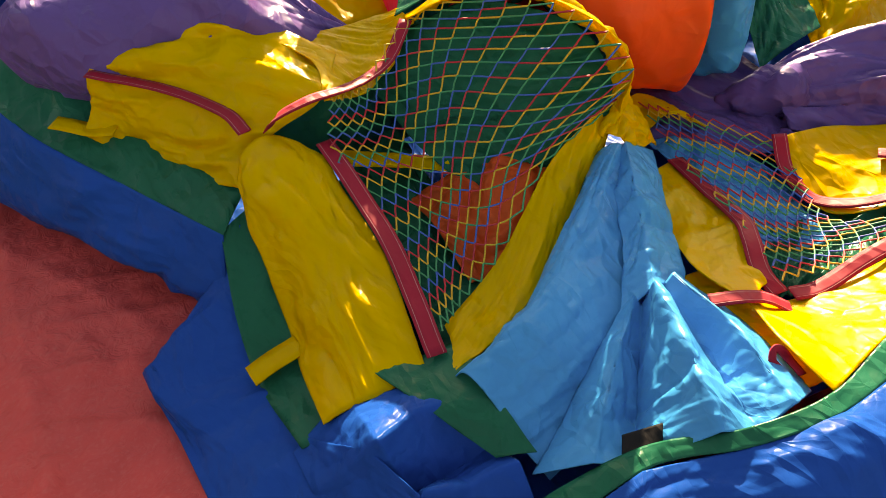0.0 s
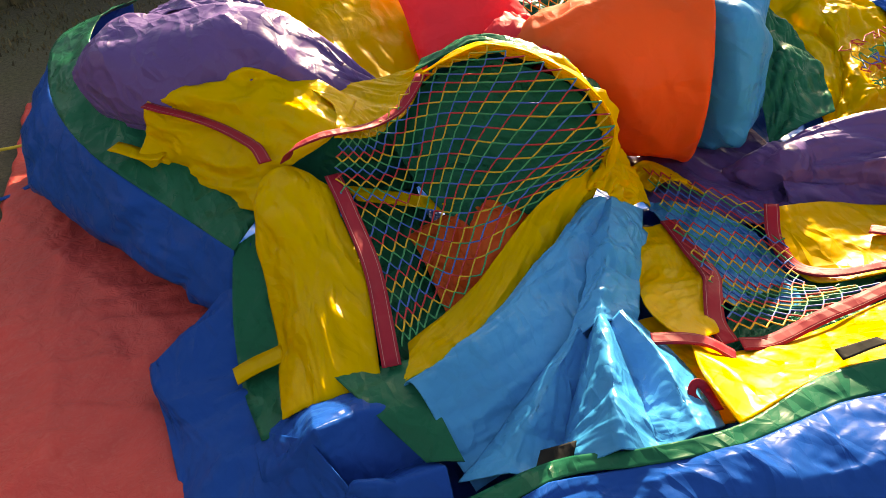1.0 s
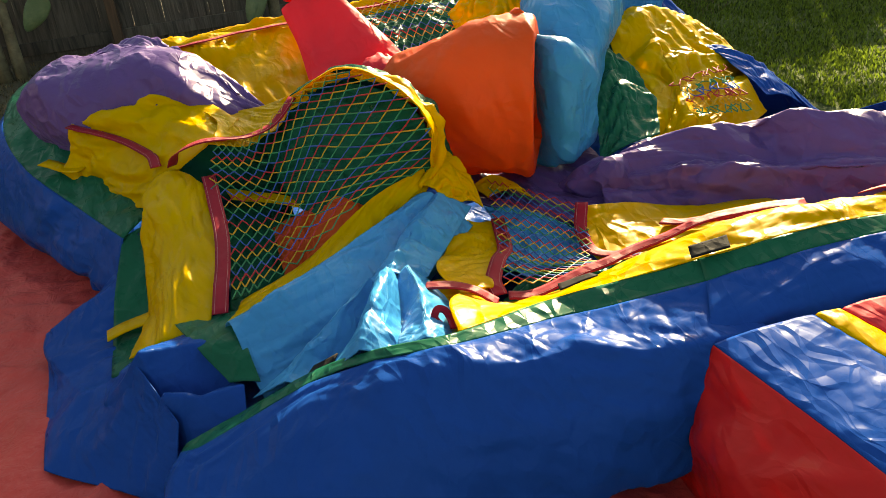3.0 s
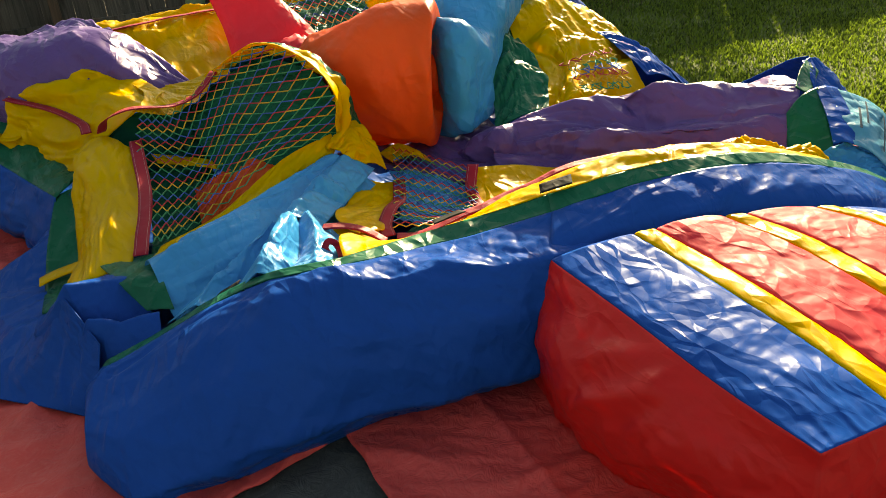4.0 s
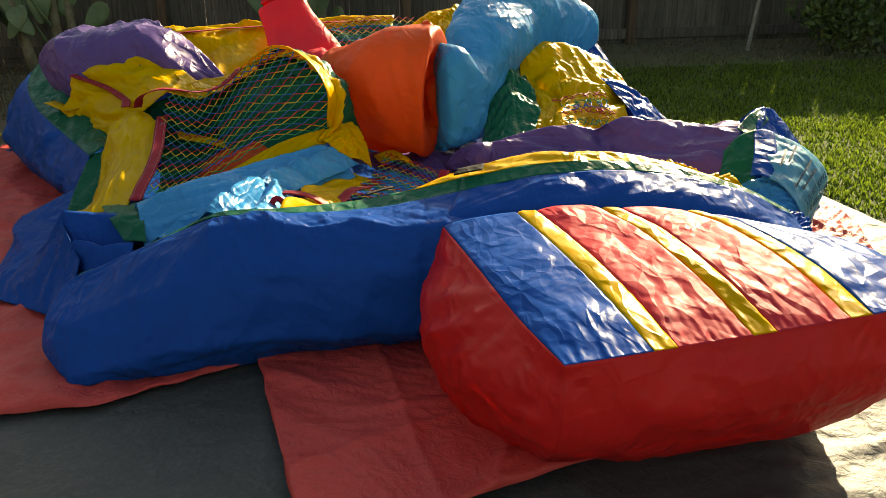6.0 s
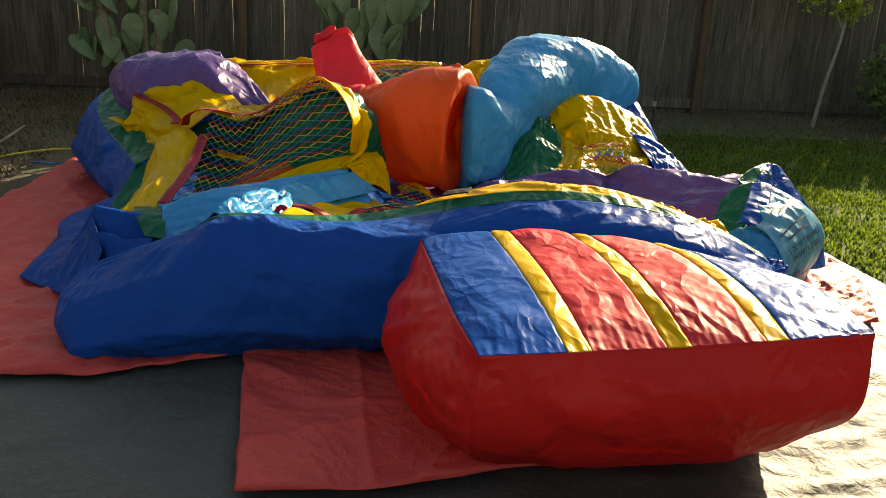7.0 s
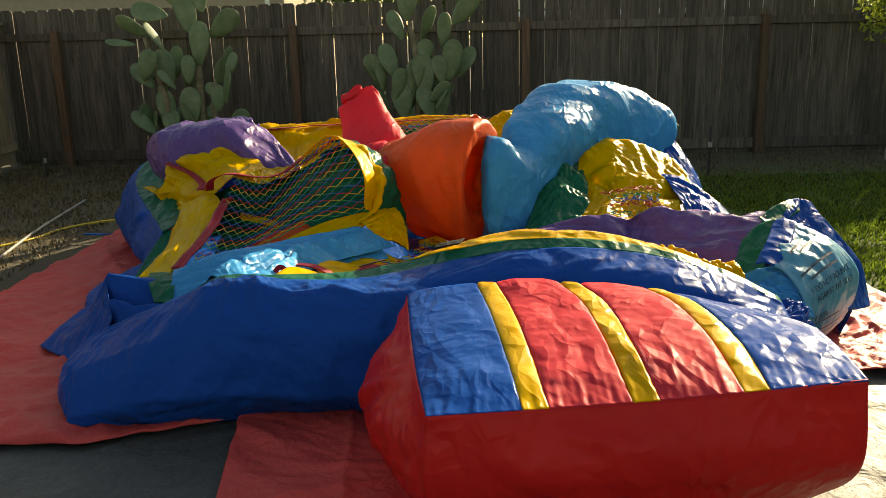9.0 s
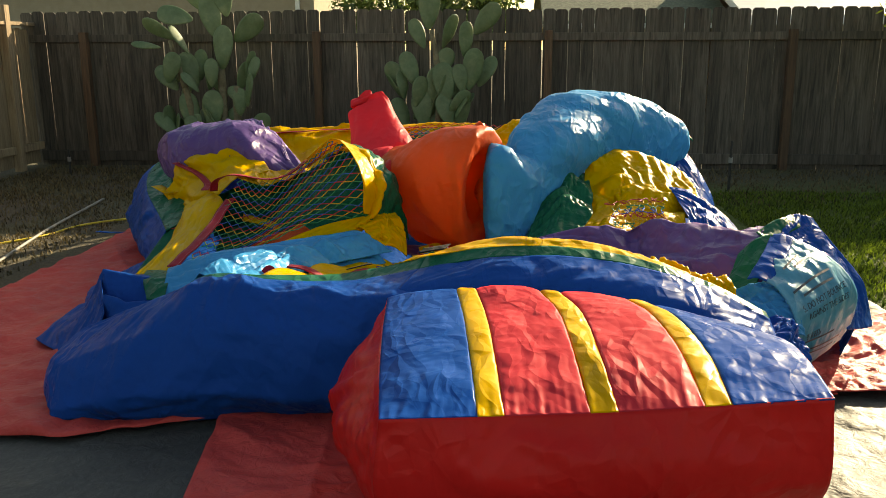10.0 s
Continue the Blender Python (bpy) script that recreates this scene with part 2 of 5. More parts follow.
def ground_mat():
    m, nt, b, out = mat_base("lawn_and_soil")
    vec = coords(nt)
    a = tex_noise(nt, 0.9, 5, 0.6, vec, 0.5)
    f = tex_noise(nt, 40, 5, 0.7, vec)
    soil = ramp(nt, f.outputs["Fac"], [(0.3, (0.05, 0.04, 0.028)), (0.7, (0.15, 0.12, 0.08))])
    lawn = ramp(nt, f.outputs["Fac"], [(0.3, (0.045, 0.065, 0.01)), (0.7, (0.11, 0.15, 0.02))])
    sep = nt.nodes.new("ShaderNodeSeparateXYZ")
    nt.links.new(vec, sep.inputs[0])
    # lawn on the sunny side, bare soil near the fences
    mx = nt.nodes.new("ShaderNodeMapRange")
    mx.inputs["From Min"].default_value, mx.inputs["From Max"].default_value = 0.5, 2.4
    nt.links.new(sep.outputs["X"], mx.inputs["Value"])
    my = nt.nodes.new("ShaderNodeMapRange")
    my.inputs["From Min"].default_value, my.inputs["From Max"].default_value = 8.3, 7.2
    nt.links.new(sep.outputs["Y"], my.inputs["Value"])
    mul = nt.nodes.new("ShaderNodeMath")
    mul.operation = "MULTIPLY"
    nt.links.new(mx.outputs[0], mul.inputs[0])
    nt.links.new(my.outputs[0], mul.inputs[1])
    add = nt.nodes.new("ShaderNodeMath")
    add.operation = "ADD"
    nz = nt.nodes.new("ShaderNodeMapRange")
    nz.inputs["From Min"].default_value, nz.inputs["From Max"].default_value = 0.35, 0.65
    nz.inputs["To Min"].default_value, nz.inputs["To Max"].default_value = -0.12, 0.3
    nt.links.new(a.outputs["Fac"], nz.inputs["Value"])
    nt.links.new(mul.outputs[0], add.inputs[0])
    nt.links.new(nz.outputs[0], add.inputs[1])
    add.use_clamp = True
    mix = nt.nodes.new("ShaderNodeMix")
    mix.data_type = "RGBA"
    nt.links.new(add.outputs[0], mix.inputs[0])
    nt.links.new(soil.outputs[0], mix.inputs[6])
    nt.links.new(lawn.outputs[0], mix.inputs[7])
    nt.links.new(mix.outputs[2], b.inputs["Base Color"])
    b.inputs["Roughness"].default_value = 0.95
    nt.links.new(bump(nt, f.outputs["Fac"], 0.8, 0.03).outputs[0], b.inputs["Normal"])
    return m


M_GROUND = ground_mat()


# ---- building helpers ----
def put_mesh(name, verts, faces, mat, parent=None, label="", smooth=True):
    me = bpy.data.meshes.new(name)
    me.from_pydata([tuple(map(float, v)) for v in verts], [], faces)
    if smooth:
        me.polygons.foreach_set("use_smooth", [True] * len(me.polygons))
    me.materials.append(mat)
    ob = new(name, me)
    if parent is not None:
        ob.parent = parent
    if label:
        tagged(ob, label)
    return ob


def part(name, bm, mat, parent=None, label="", smooth=False):
    me = bpy.data.meshes.new(name)
    bm.to_mesh(me)
    bm.free()
    me.materials.append(mat)
    if smooth:
        me.polygons.foreach_set("use_smooth", [True] * len(me.polygons))
    ob = new(name, me)
    if parent is not None:
        ob.parent = parent
    if label:
        tagged(ob, label)
    return ob


def spline(pts, n, crisp=0.0):
    """Curve through pts, n samples; crisp 1: straight from point to point, 0: smooth."""
    p = np.array(pts, float)
    if len(p) == 2:
        t = np.linspace(0, 1, n)[:, None]
        return p[0] * (1 - t) + p[1] * t
    if crisp:
        s = np.linspace(0, len(p) - 1, n)
        i = np.minimum(s.astype(int), len(p) - 2)
        f = (s - i)[:, None]
        straight = p[i] * (1 - f) + p[i + 1] * f
        return straight * crisp + spline(pts, n) * (1 - crisp)
    ext = np.vstack([2 * p[0] - p[1], p, 2 * p[-1] - p[-2]])
    s = np.linspace(0, len(p) - 1, n)
    i = np.minimum(s.astype(int), len(p) - 2)
    f = (s - i)[:, None]
    a, b, c, d = ext[i], ext[i + 1], ext[i + 2], ext[i + 3]
    return 0.5 * (2 * b + (c - a) * f + (2 * a - 5 * b + 4 * c - d) * f ** 2 + (3 * b - a - 3 * c + d) * f ** 3)


def sheet(rows, nu, nv, crisp=(0, 0)):
    """A sheet through rows of points: array nv x nu x 3."""
    r = np.array([spline(row, nu, crisp[0]) for row in rows])
    return np.stack([spline(r[:, k], nv, crisp[1]) for k in range(nu)], axis=1)


def normals(P):
    du, dv = np.gradient(P, axis=1), np.gradient(P, axis=0)
    n = np.cross(du, dv)
    return n / np.maximum(np.linalg.norm(n, axis=2, keepdims=True), 1e-9)


def crumple(x, y, seed):
    """Cloth folds over x, y: straight sharp creases that start and die out, between flat facets."""
    r = np.random.RandomState(1000 + seed)
    wx = 0.35 * np.sin(0.9 * y + r.uniform(0, 6)) + 0.2 * np.sin(2.1 * x + 1.3 * y + r.uniform(0, 6))
    wy = 0.35 * np.sin(0.8 * x + r.uniform(0, 6)) + 0.2 * np.sin(1.9 * y - 1.1 * x + r.uniform(0, 6))
    x, y = x + wx, y + wy
    h = np.zeros_like(x)
    for k, (f, w) in enumerate(((0.35, 1.0), (0.55, 0.8), (0.8, 0.6), (1.2, 0.42), (1.7, 0.3), (2.6, 0.2), (3.6, 0.14), (5.4, 0.1), (7.5, 0.07))):
        t = r.uniform(0, math.pi)
        s = f * (x * math.cos(t) + y * math.sin(t)) + r.uniform(0, 1)
        q = f * (y * math.cos(t) - x * math.sin(t))
        tri = np.abs(2 * (s - np.floor(s + 0.5)))
        mask = np.clip(0.45 + 0.9 * np.sin(1.9 * q + r.uniform(0, 6)) * np.sin(1.3 * s + r.uniform(0, 6)), 0, 1)
        h += w * (2 * tri - 1) * mask
    return h * 0.8


def creases(P, amp, size, seed, stretch=(1, 1)):
    """Heights of cloth creases over a sheet."""
    lu = np.linalg.norm(np.diff(P, axis=1), axis=2).sum(1).mean()
    lv = np.linalg.norm(np.diff(P, axis=0), axis=2).sum(0).mean()
    nv, nu = P.shape[:2]
    x, y = np.meshgrid(np.linspace(0, lu / size * stretch[0], nu), np.linspace(0, lv / size * stretch[1], nv))
    return 1.45 * amp * crumple(x * 1.8, y * 1.8, seed)


SEED = [0]


def cloth(name, rows, mat, parent, label="", amp=0.012, size=0.22, stretch=(1, 1), bulge=0.0, n=(90, 74), edge=0.1, thick=0.004, flip=False, hem=0.35, crisp=(0, 0)):
    """A fabric panel through rows of points, puffed by bulge and creased."""
    SEED[0] += 1
    nu, nv = n
    P = sheet(rows, nu, nv, crisp)
    N = normals(P)
    if flip:
        N = -N
    u, v = np.meshgrid(np.linspace(0, 1, nu), np.linspace(0, 1, nv))
    near = np.minimum(np.minimum(u, 1 - u), np.minimum(v, 1 - v))
    fade = hem + (1 - hem) * np.clip(near / edge, 0, 1)
    d = creases(P, amp, size, SEED[0], stretch) * fade + bulge * np.sqrt(np.clip(16 * u * (1 - u) * v * (1 - v), 0, 1))
    P = P + N * d[:, :, None]
    P[:, :, 2] = np.maximum(P[:, :, 2], 0.012)
    faces = [(j * nu + i, j * nu + i + 1, (j + 1) * nu + i + 1, (j + 1) * nu + i) for j in range(nv - 1) for i in range(nu - 1)]
    if flip:
        faces = [f[::-1] for f in faces]
    ob = put_mesh(name, P.reshape(-1, 3), faces, mat, parent, label)
    so = ob.modifiers.new("thickness", "SOLIDIFY")
    so.thickness, so.offset = thick, -1
    return ob


def tube(name, path, radii, mat, parent, label="", amp=0.015, size=0.25, n=(40, 56), stretch=(1, 1), floor_z=0.02, power=1.0, up=(0, 0, 1), crisp=0.0):
    """A puffed fabric roll: path points, (across, upright) radii at each."""
    SEED[0] += 1
    nr, nl = n
    C = spline(path, nl, crisp)
    R = np.maximum(spline(radii, nl, crisp), 0.004)
    T = np.gradient(C, axis=0)
    T /= np.linalg.norm(T, axis=1, keepdims=True)
    side = np.cross(T, np.array(up, float))
    side /= np.maximum(np.linalg.norm(side, axis=1, keepdims=True), 1e-6)
    top = np.cross(side, T)
    a = np.linspace(0, 2 * math.pi, nr, endpoint=False)
    ca, sa = np.cos(a), np.sin(a)
    ca, sa = np.sign(ca) * abs(ca) ** power, np.sign(sa) * abs(sa) ** power
    P = C[:, None] + side[:, None] * (ca[None, :, None] * R[:, None, 0:1]) + top[:, None] * (sa[None, :, None] * R[:, None, 1:2])
    out = P - C[:, None]
    out /= np.maximum(np.linalg.norm(out, axis=2, keepdims=True), 1e-6)
    along = np.concatenate([[0], np.cumsum(np.linalg.norm(np.diff(C, axis=0), axis=1))]) / size * stretch[0]
    ax, ay = np.meshgrid(np.cos(a) * R.mean() / size * stretch[1], along)
    bx = np.repeat((np.sin(a) * R.mean() / size * stretch[1])[None], nl, 0)
    h = 1.25 * crumple(1.7 * (ax + 0.3 * bx), 1.7 * (ay + 0.6 * bx), SEED[0])
    h *= np.clip(np.minimum(np.arange(nl), np.arange(nl)[::-1]) / 4, 0.2, 1)[:, None]
    P = P + out * (amp * h)[:, :, None]
    P[:, :, 2] = np.maximum(P[:, :, 2], floor_z)
    verts = list(P.reshape(-1, 3)) + [C[0], C[-1]]
    faces = [(j * nr + i, j * nr + (i + 1) % nr, (j + 1) * nr + (i + 1) % nr, (j + 1) * nr + i) for j in range(nl - 1) for i in range(nr)]
    k = nl * nr
    faces += [(k, (i + 1) % nr, i) for i in range(nr)]
    faces += [(k + 1, (nl - 1) * nr + i, (nl - 1) * nr + (i + 1) % nr) for i in range(nr)]
    return put_mesh(name, verts, faces, mat, parent, label)


def band(name, pts, width, mat, parent, label="", lift=0.006, up=(0, 0, 1), thick=0.004, n=40, side=None):
    """A flat webbing strip along pts."""
    C = spline(pts, n)
    T = np.gradient(C, axis=0)
    T /= np.linalg.norm(T, axis=1, keepdims=True)
    S = np.cross(T, np.array(up, float))
    S /= np.maximum(np.linalg.norm(S, axis=1, keepdims=True), 1e-6)
    if side is not None:
        S = np.repeat(np.array([side], float), n, 0)
        S /= np.linalg.norm(S, axis=1, keepdims=True)
    U = np.cross(S, T)
    wob = np.array([noise.noise(Vector(c) * 9) for c in C])[:, None] * 0.006
    rows = [C + S * width * f + U * (lift + wob) for f in (-0.5, -0.17, 0.17, 0.5)]
    verts = np.concatenate(rows)
    faces = [(k * n + i, k * n + i + 1, (k + 1) * n + i + 1, (k + 1) * n + i) for k in range(3) for i in range(n - 1)]
    ob = put_mesh(name, verts, faces, mat, parent, label)
    so = ob.modifiers.new("thickness", "SOLIDIFY")
    so.thickness, so.offset = thick, 0
    if mat is M_TRIM and width > 0.03:
        # two rows of pale stitches
        for f in (-0.34, 0.34):
            mid = C + S * width * f + U * (lift + wob + thick / 2 + 0.0015)
            vs = np.concatenate([mid - S * 0.0008, mid + S * 0.0008])
            put_mesh("stitching", vs, [(i, i + 1, n + i + 1, n + i) for i in range(n - 1)], M_STITCH, ob)
    return ob


def cords(name, rows, cells, parent, label, radius=0.003, lift=0.01, sag=0.12, first=0):
    """A knotted net over a sheet: zigzag strings, one colour a string."""
    mu, mv = cells
    P = sheet(rows, mu * 2 + 1, mv + 1)
    N = normals(P)
    if N[:, :, 2].mean() < 0:
        N = -N
    P = P + N * lift
    for j in range(mv):
        verts, faces = [], []
        for i in range(mu * 2):
            a = P[j + ((i + j) % 2), i]
            b = P[j + ((i + 1 + j) % 2), i + 1]
            jog = np.array([noise.noise(Vector(a) * 23), noise.noise(Vector(b) * 23 + Vector((5, 5, 5))), 0]) * sag * 0.03
            mid = (a + b) / 2 + jog
            for p, q in ((a, mid), (mid, b)):
                d = q - p
                d /= max(np.linalg.norm(d), 1e-6)
                s = np.cross(d, N[j, i])
                s /= max(np.linalg.norm(s), 1e-6)
                t = np.cross(s, d)
                k = len(verts)
                for c in (p - d * radius * 0.4, q + d * radius * 0.4):
                    for e in range(4):
                        w = e * math.pi / 2
                        verts.append(c + radius * (s * math.cos(w) + t * math.sin(w)))
                faces += [(k + e, k + (e + 1) % 4, k + 4 + (e + 1) % 4, k + 4 + e) for e in range(4)]
        ob = put_mesh(name, verts, faces, CORDS[(j + first) % 4], parent, ("red", "yellow", "green", "blue")[(j + first) % 4] + " " + label)
        ob.location = (0, -3, 0)


def thing(name, label, category, at=(0, 0, 0), kind="", group=""):
    e = new(name)
    e.location = at
    e.empty_display_size = 0.2
    return tagged(e, label, category, group, kind)


def box_bm(sx, sy, sz, at=(0, 0, 0), bev=0.0):
    bm = bmesh.new()
    bmesh.ops.create_cube(bm, size=1)
    bmesh.ops.scale(bm, vec=(sx, sy, sz), verts=bm.verts)
    bmesh.ops.translate(bm, vec=at, verts=bm.verts)
    if bev:
        bmesh.ops.bevel(bm, geom=bm.edges[:], offset=bev, segments=1, affect="EDGES", profile=0.5)
    return bm


# ---- ground, tarpaulins ----
def flat_sheet(name, outline_rows, mat, label, category, z, amp, size, n=(60, 60), ragged=0.0, folds=(), ripple=0.0):
    P = sheet([[(x, y, z) for x, y in row] for row in outline_rows], *n)
    SEED[0] += 1
    P[:, :, 2] += np.maximum(creases(P, amp, size, SEED[0]), -amp * 0.6) + amp * 0.6
    # fold lines left from storage, each (x, y, direction in degrees), and slack ripples
    for k, (fx, fy, fa) in enumerate(folds):
        ca, sa = math.cos(radians(fa)), math.sin(radians(fa))
        dx, dy = P[:, :, 0] - fx, P[:, :, 1] - fy
        across = dy * ca - dx * sa + 0.012 * np.sin(5 * (dx * ca + dy * sa) + k)
        P[:, :, 2] += 0.014 * np.exp(-np.abs(across) / 0.022)
    if ripple:
        x, y = P[:, :, 0], P[:, :, 1]
        s = 2.0 * x + 11.0 * y + 1.6 * np.sin(1.7 * x + 0.6 * y) + 1.1 * np.sin(2.3 * y - 1.4 * x) + 0.5 * np.sin(6.1 * x)
        keep = np.clip(0.5 + 0.8 * np.sin(0.9 * x - 1.3 * y + 1), 0, 1)
        P[:, :, 2] += ripple * keep * (np.maximum(np.sin(2.2 * s), 0) ** 2 + 0.5 * np.maximum(np.sin(4.7 * s + 1.3 * np.sin(2 * x)), 0) ** 2)
    if ragged:
        for j in range(n[1]):
            for i in range(n[0]):
                if i in (0, n[0] - 1) or j in (0, n[1] - 1):
                    P[j, i, 0] += ragged * noise.noise(Vector(P[j, i]) * 7)
                    P[j, i, 1] += ragged * noise.noise(Vector(P[j, i]) * 7 + Vector((4, 4, 4)))
                    P[j, i, 2] = z
    faces = [(j * n[0] + i, j * n[0] + i + 1, (j + 1) * n[0] + i + 1, (j + 1) * n[0] + i) for j in range(n[1] - 1) for i in range(n[0] - 1)]
    ob = put_mesh(name, P.reshape(-1, 3), faces, mat)
    so = ob.modifiers.new("thickness", "SOLIDIFY")
    so.thickness, so.offset = 0.002, -1
    return tagged(ob, label, category)


ground = put_mesh("ground", [(x, y, 0.0) for y in (-400, -8, 12, 400) for x in (-400, -8, 12, 400)],
                  [(j * 4 + i, j * 4 + i + 1, (j + 1) * 4 + i + 1, (j + 1) * 4 + i) for j in range(3) for i in range(3)], M_GROUND)
tagged(ground, "bare soil and lawn of a back garden", "ground", kind="structure")

flat_sheet("black_tarp", [[(-4.2, -4.0), (-1.0, -4.0), (2.7, -4.0)], [(-4.0, -1.0), (-0.8, -1), (2.72, -1)], [(-2.5, 1.75), (0, 1.7), (2.62, 1.7)], [(-2.3, 3.7), (0, 3.8), (2.42, 3.75)]],
           M_BLACKTARP, "black plastic tarpaulin, creased and dusty, spread on the ground", "tarp", 0.006, 0.006, 0.3, (260, 280), 0.01, (), 0.008)
flat_sheet("red_tarp", [[(-2.55, 1.7), (-1.3, 1.64), (-0.5, 1.9), (1.2, 2.0), (1.72, 2.2)], [(-2.62, 3.2), (-1.3, 3.2), (0, 3.2), (1.2, 3), (1.78, 2.7)],
                        [(-2.56, 4.8), (-1.4, 4.8), (0, 4.8), (1.2, 4.8), (1.8, 4.8)], [(-2.52, 6.15), (-1.4, 6.2), (0, 6.2), (1.2, 6.2), (1.8, 6.2)]],
           M_REDTARP, "faded red vinyl tarpaulin under the bounce house", "tarp", 0.034, 0.016, 0.5, (220, 220), 0.03, ((-2.3, 3.0, 88), (-2.0, 2.6, 4), (-2.2, 3.9, -3), (-2.1, 5.2, 2), (-1.7, 2.4, 62), (-2.35, 4.5, 118), (-1.55, 1.9, 25), (-1.9, 2.1, 140), (-1.6, 1.75, 80)), 0.011)
flat_sheet("red_mat", [[(-0.6, 0.88), (-0.2, 0.9), (0.2, 1.0), (0.5, 1.04)], [(-0.67, 1.4), (-0.2, 1.4), (0.2, 1.45), (0.5, 1.5)], [(-0.73, 1.9), (-0.3, 1.95), (0.2, 2.0), (0.5, 2.0)]],
           M_REDTARP, "red vinyl mat with a ragged edge beside the ramp", "mat", 0.05, 0.012, 0.4, (120, 120), 0.014, ((-0.25, 1.4, 97), (0.1, 1.3, 70), (-0.3, 1.25, 20)), 0.005)
flat_sheet("red_tarp_flap", [[(1.45, 2.16), (1.75, 2.2), (2.1, 2.24)], [(1.5, 2.5), (1.9, 2.6), (2.3, 2.75)], [(1.6, 2.9), (2.0, 3.1), (2.36, 3.28)]],
           M_REDTARP, "faded red tarpaulin flap lying in full sun", "tarp", 0.052, 0.014, 0.25, (90, 90), 0.012, ((1.8, 2.5, 35), (2.0, 2.8, 120)), 0.008)

# ---- the bounce house ----
castle = thing("bounce_house", "half-inflated multicolour vinyl bounce house lying collapsed on tarpaulins", "bounce house", (0, 3, 0))


def C(name, rows, mat, label="", **k):
    ob = cloth(name, rows, mat, None, label, **k)
    ob.parent = castle
    ob.location = (0, -3, 0)
    return ob


def T(name, path, radii, mat, label="", **k):
    ob = tube(name, path, radii, mat, None, label, **k)
    ob.parent = castle
    ob.location = (0, -3, 0)
    return ob


def B(name, pts, width, mat, label="", **k):
    ob = band(name, pts, width, mat, None, label, **k)
    ob.parent = castle
    ob.location = (0, -3, 0)
    return ob


# floor of the bouncer, low and slack
C("jumping_floor", [[(-1.5, 2.35, 0.15), (-0.6, 2.25, 0.2), (0.4, 2.2, 0.24), (1.4, 2.3, 0.22)], [(-1.65, 3.2, 0.12), (-0.6, 3.1, 0.16), (0.4, 3.0, 0.15), (1.5, 3.0, 0.15)],
                    [(-1.8, 4.2, 0.2), (-0.6, 4.0, 0.12), (0.4, 3.9, 0.1), (1.6, 4.0, 0.15)], [(-1.85, 5.1, 0.3), (-0.6, 5.1, 0.3), (0.4, 5.1, 0.3), (1.7, 5.0, 0.25)]],
  M_BLUE, "slack dark blue jumping floor", amp=0.03, size=0.4)

# left wall
C("left_skirt", [[(-1.66, 3.5, 0.02), (-1.76, 3.95, 0.02), (-2.02, 4.35, 0.02), (-2.24, 4.85, 0.02), (-2.2, 5.35, 0.02), (-1.8, 5.6, 0.02)],
                 [(-1.64, 3.42, 0.2), (-1.86, 3.85, 0.2), (-2.15, 4.35, 0.22), (-2.36, 4.85, 0.26), (-2.28, 5.4, 0.28), (-1.8, 5.7, 0.3)],
                 [(-1.58, 3.5, 0.4), (-1.76, 3.85, 0.42), (-2.02, 4.3, 0.5), (-2.15, 4.75, 0.6), (-2.1, 5.3, 0.66), (-1.75, 5.55, 0.68)]],
  M_BLUE, "dark blue side wall panel", amp=0.014, size=0.34, n=(110, 60), bulge=0.03, flip=True, crisp=(0.3, 0.3), hem=0.0)
C("left_band", [[(-1.58, 3.5, 0.4), (-1.76, 3.85, 0.42), (-2.02, 4.3, 0.5), (-2.15, 4.75, 0.6), (-2.1, 5.3, 0.66), (-1.75, 5.55, 0.68)],
                [(-1.42, 3.66, 0.46), (-1.6, 4.0, 0.47), (-1.82, 4.4, 0.57), (-1.95, 4.8, 0.68), (-1.9, 5.2, 0.74), (-1.7, 5.4, 0.74)]],
  M_GREEN, "green wall band", amp=0.008, n=(60, 14), flip=True)

# collapsed purple column
T("purple_column", [(-1.93, 4.6, 0.62), (-1.9, 4.58, 0.64), (-1.78, 4.52, 0.69), (-1.56, 4.38, 0.72), (-1.28, 4.24, 0.72), (-1.04, 4.1, 0.66), (-0.85, 3.98, 0.61)],
  [(0.02, 0.02), (0.13, 0.14), (0.2, 0.2), (0.24, 0.22), (0.23, 0.2), (0.14, 0.11), (0.02, 0.02)], M_PURPLE, "purple column, slack and folded", amp=0.032, size=0.42, n=(110, 120), stretch=(0.5, 1.6), power=0.75, crisp=0.5)
C("purple_fold", [[(-1.6, 4.95, 0.7), (-1.45, 4.9, 0.76), (-1.2, 4.6, 0.72), (-0.98, 4.15, 0.64)], [(-1.6, 4.8, 0.86), (-1.38, 4.72, 0.9), (-1.2, 4.45, 0.86), (-1.0, 4.1, 0.72)],
                  [(-1.7, 4.55, 0.9), (-1.45, 4.45, 0.93), (-1.25, 4.25, 0.85), (-1.02, 4.06, 0.72)]], M_PURPLE, "purple fold", amp=0.02, size=0.18, stretch=(0.5, 1.6))

